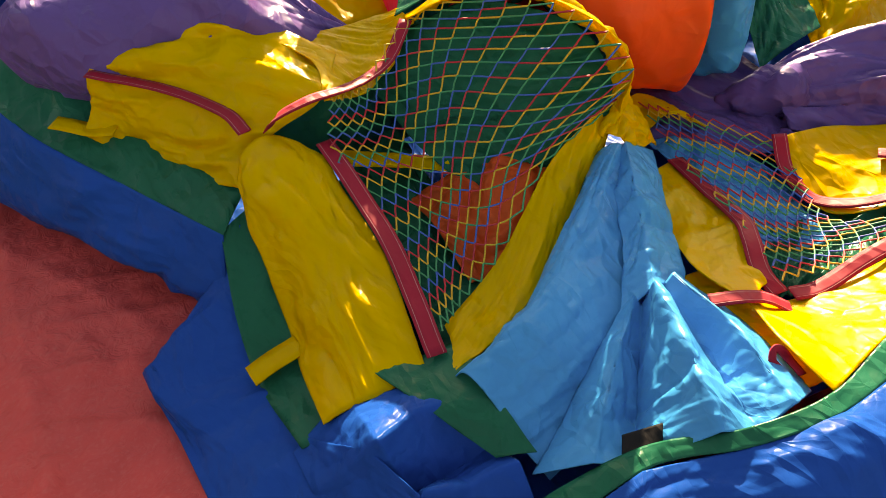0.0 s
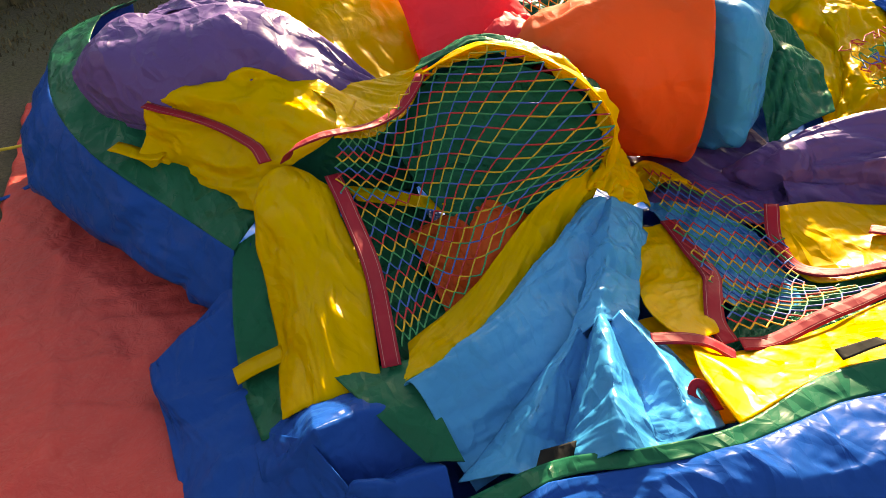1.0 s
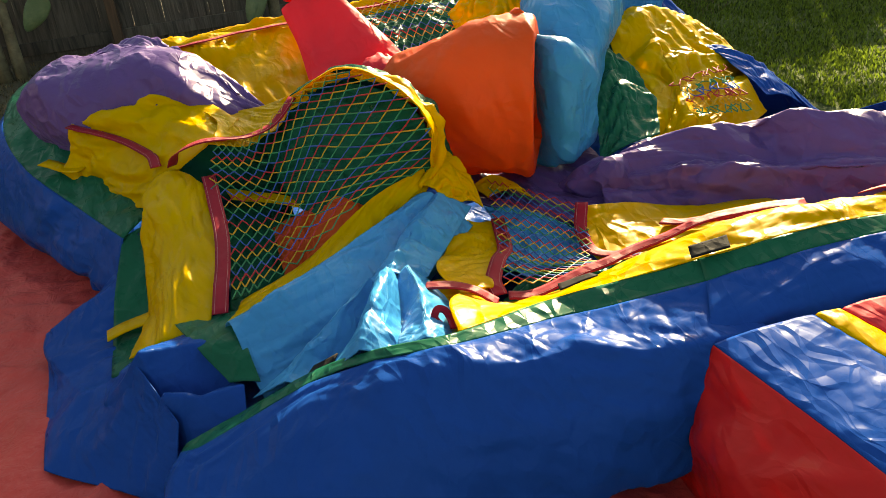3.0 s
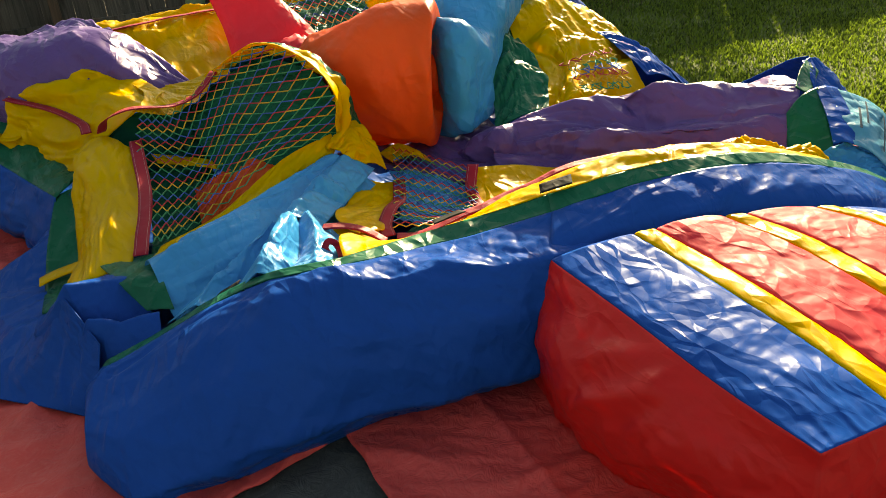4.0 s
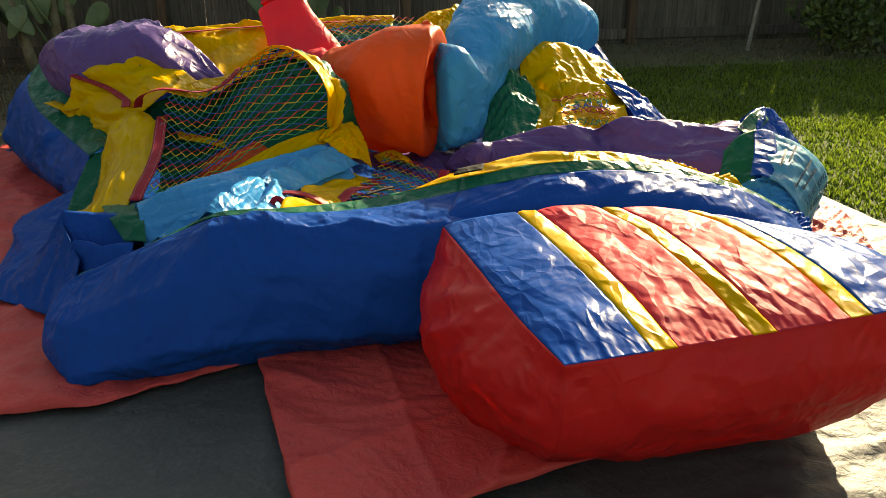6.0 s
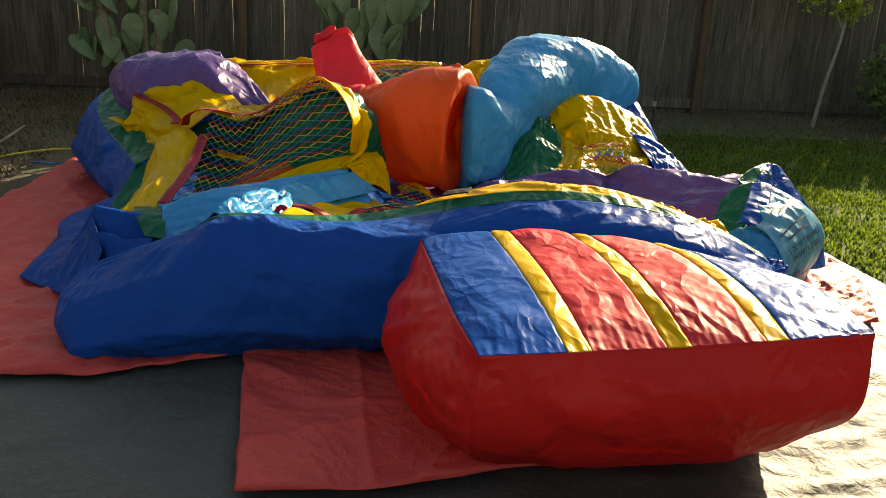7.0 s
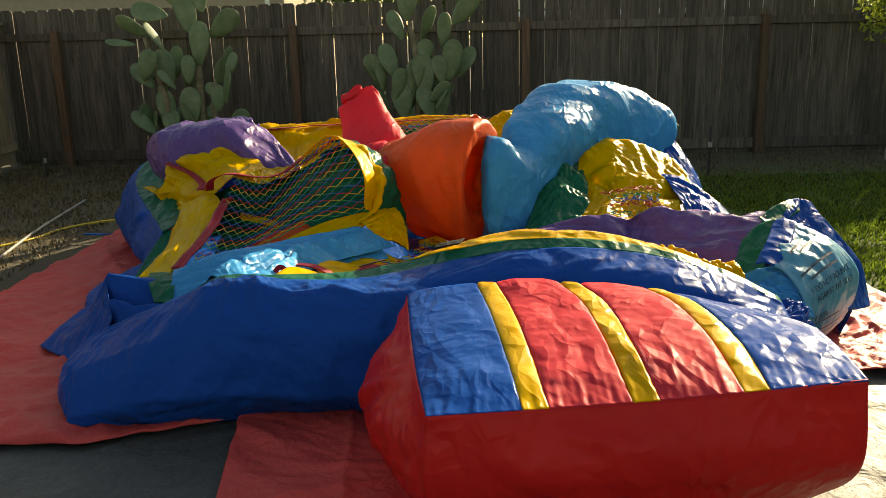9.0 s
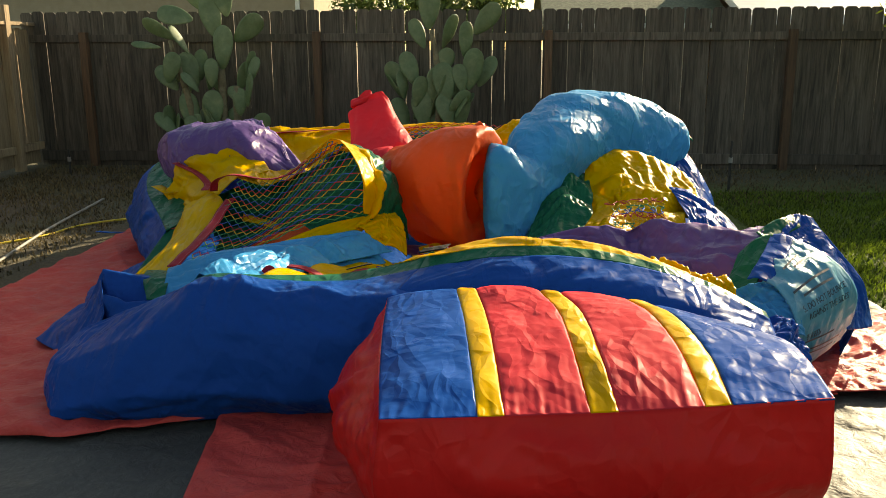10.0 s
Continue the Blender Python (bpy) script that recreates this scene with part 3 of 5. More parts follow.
# yellow wall, folded over
C("yellow_wall", [[(-1.84, 4.14, 0.5), (-1.71, 4.02, 0.42), (-1.58, 3.8, 0.42), (-1.47, 3.6, 0.47)],
                  [(-1.78, 4.17, 0.6), (-1.62, 4.0, 0.56), (-1.48, 3.82, 0.55), (-1.33, 3.66, 0.57)],
                  [(-1.75, 4.18, 0.71), (-1.52, 4.04, 0.73), (-1.32, 3.9, 0.71), (-1.17, 3.58, 0.695)],
                  [(-1.6, 4.25, 0.74), (-1.36, 4.08, 0.81), (-1.15, 4.0, 0.75), (-1.03, 3.78, 0.71)]],
  M_YELLOW, "yellow wall panel folded over itself", amp=0.016, size=0.2, n=(56, 50), stretch=(0.7, 1.4))
C("yellow_wall_upper", [[(-1.17, 3.55, 0.7), (-1.02, 3.6, 0.655), (-0.88, 3.66, 0.69), (-0.78, 3.74, 0.77)], [(-1.12, 3.75, 0.73), (-1.0, 3.8, 0.68), (-0.87, 3.8, 0.71), (-0.775, 3.79, 0.775)],
                        [(-1.2, 4.0, 0.73), (-1.02, 4.02, 0.68), (-0.87, 3.94, 0.71), (-0.77, 3.84, 0.77)]], M_YELLOW, "yellow wall panel", amp=0.012, size=0.16)
B("red_trim", [(-1.76, 4.17, 0.68), (-1.62, 4.05, 0.655), (-1.5, 3.92, 0.63), (-1.42, 3.8, 0.6), (-1.4, 3.68, 0.585)], 0.045, M_TRIM, "stitched red webbing", lift=0.018)
B("red_trim", [(-1.33, 3.64, 0.6), (-1.3, 3.6, 0.66), (-1.22, 3.57, 0.7), (-1.13, 3.57, 0.7), (-1.02, 3.62, 0.67), (-0.9, 3.66, 0.69), (-0.79, 3.73, 0.77)], 0.045, M_TRIM, "stitched red webbing", lift=0.012)
B("yellow_tab", [(-1.92, 4.22, 0.52), (-1.8, 4.12, 0.5), (-1.74, 4.08, 0.5)], 0.07, M_YELLOW, "yellow webbing tab", lift=0.02)

# yellow flap hanging to the front
C("yellow_flap", [[(-1.48, 3.61, 0.49), (-1.41, 3.66, 0.57), (-1.31, 3.62, 0.59), (-1.22, 3.5, 0.55)],
                  [(-1.5, 3.4, 0.38), (-1.42, 3.42, 0.52), (-1.31, 3.4, 0.55), (-1.22, 3.36, 0.52)],
                  [(-1.53, 3.12, 0.22), (-1.44, 3.12, 0.38), (-1.33, 3.1, 0.43), (-1.22, 3.08, 0.45)],
                  [(-1.57, 2.78, 0.28), (-1.48, 2.76, 0.31), (-1.4, 2.74, 0.33), (-1.28, 2.74, 0.36)]],
  M_YELLOW, "yellow wall flap with soft folds", amp=0.016, size=0.25, n=(50, 60), stretch=(1.3, 0.6))
B("red_trim", [(-1.2, 3.53, 0.57), (-1.195, 3.36, 0.535), (-1.195, 3.08, 0.465), (-1.245, 2.74, 0.38)], 0.055, M_TRIM, "stitched red webbing", lift=0.012)
B("yellow_tab", [(-1.67, 3.1, 0.185), (-1.6, 3.105, 0.205), (-1.51, 3.11, 0.225)], 0.08, M_YELLOW, "yellow webbing tab", lift=0.012)

# front-left skirt
C("corner_band", [[(-1.58, 3.52, 0.4), (-1.64, 3.3, 0.26), (-1.66, 3.08, 0.17), (-1.64, 2.78, 0.22)], [(-1.44, 3.58, 0.42), (-1.44, 3.35, 0.32), (-1.43, 3.1, 0.22), (-1.44, 2.75, 0.25)]],
  M_GREEN, "green wall band", amp=0.006, n=(40, 14))
C("corner_skirt", [[(-1.66, 3.6, 0.06), (-1.95, 3.4, 0.065), (-1.92, 3.12, 0.065), (-1.88, 2.58, 0.065), (-1.64, 2.38, 0.065), (-1.46, 2.22, 0.065)],
                   [(-1.62, 3.54, 0.22), (-1.92, 3.36, 0.15), (-1.86, 3.08, 0.12), (-1.72, 2.74, 0.17), (-1.56, 2.5, 0.24), (-1.45, 2.28, 0.15)],
                   [(-1.52, 3.52, 0.4), (-1.6, 3.32, 0.25), (-1.6, 3.08, 0.165), (-1.62, 2.82, 0.21), (-1.52, 2.57, 0.38), (-1.42, 2.36, 0.27)]],
  M_BLUE, "dark blue corner panel with hard creases", amp=0.012, size=0.36, n=(111, 61), crisp=(0.85, 0.8), hem=0.0)
C("corner_fold", [[(-1.66, 2.8, 0.19), (-1.56, 2.82, 0.24), (-1.48, 2.78, 0.3), (-1.36, 2.72, 0.35), (-1.24, 2.66, 0.37)],
                  [(-1.66, 2.66, 0.2), (-1.58, 2.6, 0.3), (-1.5, 2.56, 0.42), (-1.38, 2.62, 0.37), (-1.24, 2.6, 0.36)],
                  [(-1.62, 2.56, 0.14), (-1.54, 2.51, 0.2), (-1.45, 2.5, 0.23), (-1.36, 2.5, 0.23), (-1.24, 2.5, 0.27)],
                  [(-1.6, 2.5, 0.12), (-1.52, 2.45, 0.22), (-1.44, 2.43, 0.33), (-1.34, 2.41, 0.3), (-1.21, 2.4, 0.315)],
                  [(-1.58, 2.42, 0.06), (-1.5, 2.36, 0.07), (-1.44, 2.37, 0.1), (-1.35, 2.3, 0.16), (-1.22, 2.3, 0.25)]],
  M_BLUE, "glossy blue fold with a sharp ridge", amp=0.009, size=0.3, n=(101, 101), stretch=(0.6, 1.3), crisp=(0.9, 0.8), hem=0.0)
C("corner_gusset", [[(-1.4, 2.8, 0.35), (-1.28, 2.78, 0.36), (-1.17, 2.76, 0.37)], [(-1.34, 2.62, 0.362), (-1.26, 2.58, 0.378), (-1.18, 2.56, 0.38)], [(-1.25, 2.44, 0.31), (-1.21, 2.42, 0.318), (-1.16, 2.4, 0.315)]],
  M_GREEN, "green gusset", amp=0.004, n=(30, 34))

# net over the window, and what lies under it
NET = [[(-1.15, 3.57, 0.7), (-1.02, 3.62, 0.67), (-0.8, 3.73, 0.77), (-0.61, 3.52, 0.92)],
       [(-1.2, 3.47, 0.57), (-0.98, 3.46, 0.53), (-0.74, 3.48, 0.69), (-0.46, 3.24, 0.9)],
       [(-1.18, 3.12, 0.47), (-0.98, 3.2, 0.44), (-0.75, 3.25, 0.56), (-0.37, 3.11, 0.77)],
       [(-1.2, 2.8, 0.39), (-1.1, 2.87, 0.375), (-0.92, 2.95, 0.41), (-0.64, 3.13, 0.52), (-0.36, 3.22, 0.56)]]
cords("net_cord", NET, (13, 26), castle, "knotted safety net cords", first=1)
C("green_wall", [[(-0.95, 3.75, 0.6), (-0.78, 3.76, 0.72), (-0.58, 3.66, 0.83)], [(-0.92, 3.5, 0.5), (-0.7, 3.5, 0.64), (-0.4, 3.38, 0.8)], [(-0.85, 3.3, 0.42), (-0.65, 3.3, 0.54), (-0.33, 3.26, 0.66)], [(-0.72, 3.15, 0.36), (-0.55, 3.15, 0.42), (-0.34, 3.2, 0.5)]],
  M_GREEN, "dark green wall panel under the net", amp=0.016, size=0.25)
# Added filler sheet that stands in for the deep shade behind the net.
C("shade_filler", [[(-1.45, 3.85, 0.52), (-1.15, 3.78, 0.64), (-0.9, 3.8, 0.68), (-0.72, 3.78, 0.74)], [(-1.4, 3.8, 0.3), (-1.12, 3.76, 0.3), (-0.88, 3.78, 0.3), (-0.7, 3.76, 0.3)]], M_GREEN, "added green panel filling the shaded gap behind the net", amp=0.02, n=(40, 24))
C("yellow_lining", [[(-1.15, 3.6, 0.48), (-1.0, 3.5, 0.47), (-0.85, 3.4, 0.46)], [(-1.13, 3.52, 0.46), (-0.99, 3.43, 0.45), (-0.86, 3.34, 0.44)]], M_YELLOW, "yellow strip under the net", amp=0.006, n=(30, 14))
C("orange_lining", [[(-1.0, 3.38, 0.36), (-0.85, 3.36, 0.42), (-0.7, 3.34, 0.46), (-0.55, 3.26, 0.44)], [(-1.0, 3.2, 0.37), (-0.86, 3.18, 0.42), (-0.7, 3.18, 0.46), (-0.56, 3.14, 0.42)], [(-1.0, 3.0, 0.3), (-0.9, 2.98, 0.32), (-0.75, 3.0, 0.36), (-0.62, 3.05, 0.34)]],
  M_ORANGE, "orange-red fabric under the net", amp=0.02, size=0.18)
C("green_lining", [[(-1.22, 3.5, 0.42), (-1.05, 3.6, 0.42), (-0.9, 3.7, 0.44)], [(-1.2, 3.1, 0.32), (-1.05, 3.15, 0.28), (-0.9, 3.2, 0.3)], [(-1.24, 2.76, 0.3), (-1.1, 2.8, 0.26), (-0.95, 2.9, 0.28)]],
  M_GREEN, "dark green lining", amp=0.02)
C("yellow_side_band", [[(-0.8, 3.72, 0.79), (-0.61, 3.52, 0.925), (-0.46, 3.24, 0.905), (-0.37, 3.11, 0.775), (-0.37, 3.14, 0.58)], [(-0.79, 3.75, 0.78), (-0.6, 3.58, 0.91), (-0.44, 3.31, 0.885), (-0.34, 3.18, 0.75), (-0.35, 3.18, 0.57)], [(-0.78, 3.78, 0.77), (-0.58, 3.64, 0.89), (-0.41, 3.38, 0.865), (-0.31, 3.26, 0.72), (-0.33, 3.23, 0.56)]],
  M_YELLOW, "yellow band round the net window", amp=0.006, size=0.2, n=(80, 20))
C("green_shoulder", [[(-0.8, 3.8, 0.76), (-0.6, 3.68, 0.88), (-0.42, 3.42, 0.86), (-0.31, 3.28, 0.72), (-0.32, 3.26, 0.5)], [(-0.72, 3.92, 0.76), (-0.52, 3.8, 0.84), (-0.33, 3.56, 0.8), (-0.24, 3.42, 0.68), (-0.24, 3.4, 0.46)], [(-0.68, 4.0, 0.6), (-0.46, 3.88, 0.62), (-0.28, 3.66, 0.6), (-0.2, 3.5, 0.5), (-0.18, 3.5, 0.36)]],
  M_GREEN, "green wall panel behind the net window", amp=0.014, size=0.25, n=(70, 50))
T("yellow_rim", [(-0.8, 3.75, 0.74), (-0.66, 3.7, 0.83), (-0.52, 3.57, 0.87), (-0.4, 3.4, 0.84), (-0.31, 3.27, 0.72), (-0.33, 3.2, 0.58), (-0.42, 3.17, 0.5)],
  [(0.005, 0.005), (0.014, 0.012), (0.022, 0.02), (0.03, 0.025), (0.03, 0.03), (0.028, 0.022), (0.01, 0.01)], M_YELLOW, "yellow padded rim", amp=0.012, size=0.12, n=(24, 80))
C("yellow_panel", [[(-0.33, 3.24, 0.56), (-0.62, 3.14, 0.51), (-0.92, 2.96, 0.4), (-1.17, 2.84, 0.365)], [(-0.38, 3.18, 0.49), (-0.67, 3.03, 0.45), (-0.96, 2.85, 0.385), (-1.19, 2.76, 0.37)], [(-0.46, 3.12, 0.43), (-0.74, 2.92, 0.39), (-1.01, 2.74, 0.38), (-1.24, 2.67, 0.38)]],
  M_YELLOW, "yellow panel beside the net", amp=0.012, size=0.26, stretch=(0.6, 0.8))
C("yellow_corner", [[(-0.45, 3.22, 0.5), (-0.35, 3.34, 0.55), (-0.24, 3.4, 0.52)], [(-0.38, 3.14, 0.5), (-0.28, 3.24, 0.53), (-0.18, 3.3, 0.46)], [(-0.32, 3.12, 0.42), (-0.22, 3.16, 0.4), (-0.16, 3.2, 0.34)]],
  M_YELLOW, "yellow corner", amp=0.014, size=0.12)

# sky-blue column, flat and pleated
C("sky_roll", [[(-1.24, 2.665, 0.37), (-1.02, 2.73, 0.38), (-0.75, 2.92, 0.38), (-0.48, 3.13, 0.44)], [(-1.22, 2.63, 0.41), (-1.0, 2.68, 0.47), (-0.74, 2.88, 0.475), (-0.44, 3.12, 0.49)],
               [(-1.2, 2.54, 0.385), (-0.94, 2.62, 0.465), (-0.7, 2.82, 0.47), (-0.39, 3.12, 0.485)], [(-1.18, 2.44, 0.31), (-0.88, 2.52, 0.39), (-0.66, 2.7, 0.42), (-0.33, 3.1, 0.43)], [(-1.15, 2.36, 0.24), (-0.82, 2.42, 0.32), (-0.6, 2.6, 0.36), (-0.25, 3.06, 0.34)]],
  M_SKY, "sky-blue column lying flat", amp=0.010, size=0.26, n=(130, 90), stretch=(0.5, 1.6))
C("sky_neck", [[(-0.47, 3.05, 0.46), (-0.36, 3.12, 0.485), (-0.23, 3.14, 0.38)], [(-0.64, 2.76, 0.45), (-0.56, 2.79, 0.5), (-0.44, 2.79, 0.41)], [(-0.8, 2.56, 0.44), (-0.7, 2.555, 0.5), (-0.57, 2.58, 0.43)]],
  M_SKY, "sky-blue column end pinched together", amp=0.012, size=0.22, n=(61, 61), crisp=(0.8, 0.1))
C("sky_pleat", [[(-0.8, 2.57, 0.44), (-0.76, 2.565, 0.495), (-0.735, 2.56, 0.45), (-0.7, 2.56, 0.515), (-0.67, 2.565, 0.465), (-0.63, 2.57, 0.505), (-0.56, 2.59, 0.42)],
                [(-1.0, 2.47, 0.35), (-0.93, 2.42, 0.445), (-0.87, 2.39, 0.355), (-0.78, 2.36, 0.54), (-0.71, 2.34, 0.45), (-0.64, 2.36, 0.525), (-0.54, 2.4, 0.42)],
                [(-1.11, 2.41, 0.305), (-1.02, 2.34, 0.42), (-0.94, 2.31, 0.345), (-0.83, 2.24, 0.55), (-0.75, 2.22, 0.46), (-0.67, 2.22, 0.535), (-0.57, 2.24, 0.45)],
                [(-1.19, 2.37, 0.28), (-1.09, 2.27, 0.38), (-1.01, 2.22, 0.37), (-0.88, 2.12, 0.525), (-0.79, 2.09, 0.5), (-0.7, 2.09, 0.53), (-0.61, 2.12, 0.48)]],
  M_SKY, "sky-blue column lying in pleats", amp=0.008, size=0.24, n=(121, 91), stretch=(0.7, 0.7), crisp=(0.92, 0.2))
C("hook_tape", [[(-1.03, 2.25, 0.395), (-0.96, 2.2, 0.44)], [(-1.0, 2.29, 0.4), (-0.93, 2.24, 0.455)]], M_HOOK, "black hook-and-loop strip", amp=0.003, n=(10, 10))

# front wall
TOPL = [(-1.42, 2.26, 0.24), (-1.36, 2.2, 0.285), (-1.03, 2.18, 0.42), (-0.85, 2.06, 0.525), (-0.63, 2.02, 0.535), (-0.36, 2.05, 0.52), (-0.18, 2.0, 0.55), (0.04, 1.9, 0.62)]
C("front_wall", [[(-1.43, 1.95, 0.02), (-1.35, 1.77, 0.02), (-1.1, 1.79, 0.02), (-0.85, 1.82, 0.02), (-0.6, 1.88, 0.02), (-0.36, 1.89, 0.02), (-0.15, 1.89, 0.02), (0.1, 1.88, 0.02)],
                 [(-1.49, 1.95, 0.1), (-1.37, 1.77, 0.07), (-1.1, 1.73, 0.15), (-0.85, 1.73, 0.17), (-0.6, 1.72, 0.18), (-0.36, 1.7, 0.18), (-0.15, 1.7, 0.18), (0.1, 1.7, 0.18)],
                 [(-1.48, 2.0, 0.19), (-1.37, 1.88, 0.22), (-1.07, 1.86, 0.33), (-0.85, 1.82, 0.38), (-0.6, 1.76, 0.4), (-0.36, 1.73, 0.41), (-0.15, 1.69, 0.42), (0.1, 1.68, 0.42)],
                 [(-1.47, 2.18, 0.22), (-1.36, 2.1, 0.28), (-1.04, 2.06, 0.43), (-0.85, 1.95, 0.51), (-0.6, 1.9, 0.535), (-0.36, 1.86, 0.54), (-0.15, 1.75, 0.55), (0.1, 1.7, 0.57)], TOPL],
  M_BLUE, "royal blue front wall panel", amp=0.013, size=0.42, n=(190, 100), bulge=0.012, flip=False, crisp=(0.85, 0.6), hem=0.1)
C("front_band", [TOPL, [(-1.4, 2.28, 0.25), (-1.25, 2.3, 0.29), (-1.0, 2.23, 0.425), (-0.83, 2.1, 0.53), (-0.61, 2.07, 0.54), (-0.34, 2.13, 0.53), (-0.16, 2.08, 0.57), (0.06, 1.97, 0.65)]],
  M_GREEN, "green wall band", amp=0.004, n=(70, 10))
TOPR = [(0.04, 1.9, 0.62), (0.3, 1.84, 0.68), (0.55, 1.8, 0.7), (0.8, 1.76, 0.68), (1.05, 1.7, 0.62), (1.25, 1.68, 0.52)]
C("front_wall_right", [[(-0.06, 1.7, 0.5), (0.2, 1.66, 0.5), (0.5, 1.58, 0.52), (0.8, 1.5, 0.52), (1.05, 1.45, 0.48), (1.25, 1.5, 0.36)], [(-0.02, 1.78, 0.58), (0.25, 1.72, 0.63), (0.52, 1.66, 0.65), (0.8, 1.6, 0.63), (1.05, 1.55, 0.57), (1.25, 1.56, 0.46)], TOPR],
  M_BLUE, "royal blue front wall panel", amp=0.005, size=0.16, n=(110, 40), stretch=(1, 1.2))
C("front_band_right", [TOPR, [(0.06, 1.97, 0.65), (0.3, 1.9, 0.705), (0.55, 1.86, 0.72), (0.8, 1.82, 0.695), (1.05, 1.75, 0.63), (1.25, 1.73, 0.53)]], M_GREEN, "green wall band", amp=0.002, n=(60, 10))
C("front_yellow", [[(-0.61, 2.07, 0.54), (-0.34, 2.13, 0.53), (-0.16, 2.08, 0.57), (0.06, 1.97, 0.65), (0.3, 1.9, 0.705), (0.55, 1.86, 0.72), (0.8, 1.82, 0.695), (1.0, 1.77, 0.645)],
                   [(-0.58, 2.26, 0.52), (-0.36, 2.26, 0.45), (-0.15, 2.22, 0.5), (0.06, 2.12, 0.62), (0.3, 2.03, 0.705), (0.55, 1.97, 0.725), (0.8, 1.92, 0.69), (1.0, 1.86, 0.63)],
                   [(-0.5, 2.42, 0.45), (-0.34, 2.42, 0.37), (-0.12, 2.38, 0.4), (0.1, 2.34, 0.48), (0.32, 2.24, 0.58), (0.55, 2.14, 0.62), (0.8, 2.05, 0.6), (1.0, 1.97, 0.54)]],
  M_YELLOW, "yellow wall panel above the front band", amp=0.0045, size=0.22, n=(130, 44), hem=0.0)
B("red_trim", [(-0.34, 2.42, 0.385), (-0.26, 2.4, 0.385), (-0.12, 2.39, 0.42), (0.1, 2.36, 0.49), (0.32, 2.26, 0.59), (0.55, 2.16, 0.63)], 0.05, M_TRIM, "stitched red webbing")
C("hook_tape", [[(0.03, 1.96, 0.665), (0.13, 1.93, 0.69)], [(0.05, 2.01, 0.672), (0.15, 1.98, 0.698)]], M_HOOK, "black hook-and-loop strip", amp=0.002, n=(10, 10))
C("hook_tape", [[(-0.28, 2.14, 0.55), (-0.17, 2.12, 0.58)], [(-0.27, 2.18, 0.545), (-0.18, 2.15, 0.575)]], M_HOOK, "black hook-and-loop strip", amp=0.002, n=(10, 10))

# the sunken middle
B("red_trim", [(-0.6, 2.46, 0.455), (-0.53, 2.43, 0.455), (-0.46, 2.41, 0.43), (-0.4, 2.38, 0.39)], 0.045, M_TRIM, "stitched red webbing", lift=0.02)
B("red_loop", [(-0.63, 2.2, 0.49), (-0.64, 2.215, 0.51), (-0.625, 2.23, 0.525), (-0.605, 2.228, 0.518), (-0.595, 2.21, 0.5), (-0.6, 2.16, 0.49)], 0.022, M_TRIM, "curled loop of red webbing", lift=0.004, up=(0, -1, 0.5))
C("yellow_slack", [[(-0.64, 2.62, 0.37), (-0.5, 2.62, 0.39), (-0.38, 2.6, 0.37)], [(-0.64, 2.4, 0.42), (-0.5, 2.38, 0.41), (-0.36, 2.36, 0.36)], [(-0.64, 2.14, 0.47), (-0.48, 2.14, 0.44), (-0.34, 2.16, 0.42)]],
  M_YELLOW, "yellow slack panel", amp=0.012, size=0.2)
C("yellow_slope", [[(-0.3, 3.08, 0.37), (-0.42, 2.85, 0.38), (-0.52, 2.62, 0.44), (-0.5, 2.4, 0.45)], [(-0.2, 3.12, 0.32), (-0.3, 2.86, 0.36), (-0.4, 2.65, 0.41), (-0.42, 2.46, 0.42)], [(-0.1, 3.16, 0.29), (-0.2, 2.86, 0.34), (-0.29, 2.66, 0.4), (-0.37, 2.48, 0.4)]],
  M_YELLOW, "yellow slack panel", amp=0.009, size=0.26)
B("red_trim", [(-0.12, 3.14, 0.3), (-0.18, 2.92, 0.34), (-0.24, 2.72, 0.39), (-0.3, 2.62, 0.41), (-0.355, 2.52, 0.4), (-0.365, 2.44, 0.385)], 0.055, M_TRIM, "stitched red webbing")
C("sky_lining", [[(-0.12, 3.3, 0.3), (0.03, 3.2, 0.28), (0.15, 3.0, 0.26)], [(-0.16, 3.0, 0.3), (-0.02, 2.92, 0.28), (0.12, 2.84, 0.24)], [(-0.26, 2.68, 0.34), (-0.12, 2.62, 0.28), (0.04, 2.6, 0.26)]],
  M_SKY, "sky-blue fabric under the net", amp=0.016, size=0.16)
C("green_pit", [[(-0.36, 2.48, 0.32), (-0.15, 2.45, 0.3), (0.15, 2.42, 0.34)], [(-0.2, 2.65, 0.3), (0.0, 2.6, 0.27), (0.2, 2.55, 0.3)], [(-0.05, 2.8, 0.22), (0.1, 2.75, 0.22), (0.35, 2.6, 0.3)]], M_GREEN, "dark green fabric under the net", amp=0.02, size=0.14)
cords("net_cord", [[(-0.06, 3.42, 0.35), (0.06, 3.3, 0.33), (0.2, 3.0, 0.34)], [(-0.16, 3.08, 0.34), (0.0, 2.95, 0.32), (0.14, 2.82, 0.29)], [(-0.27, 2.7, 0.4), (-0.12, 2.64, 0.34), (0.06, 2.62, 0.31)], [(-0.34, 2.46, 0.4), (-0.12, 2.42, 0.39), (0.2, 2.42, 0.42)]],
      (9, 26), castle, "knotted safety net cords")
C("yellow_strip", [[(-0.12, 3.45, 0.33), (-0.02, 3.48, 0.35), (0.06, 3.42, 0.32)], [(-0.1, 3.3, 0.33), (0.0, 3.32, 0.34), (0.08, 3.22, 0.31)]], M_YELLOW, "yellow strip under the net", amp=0.01)
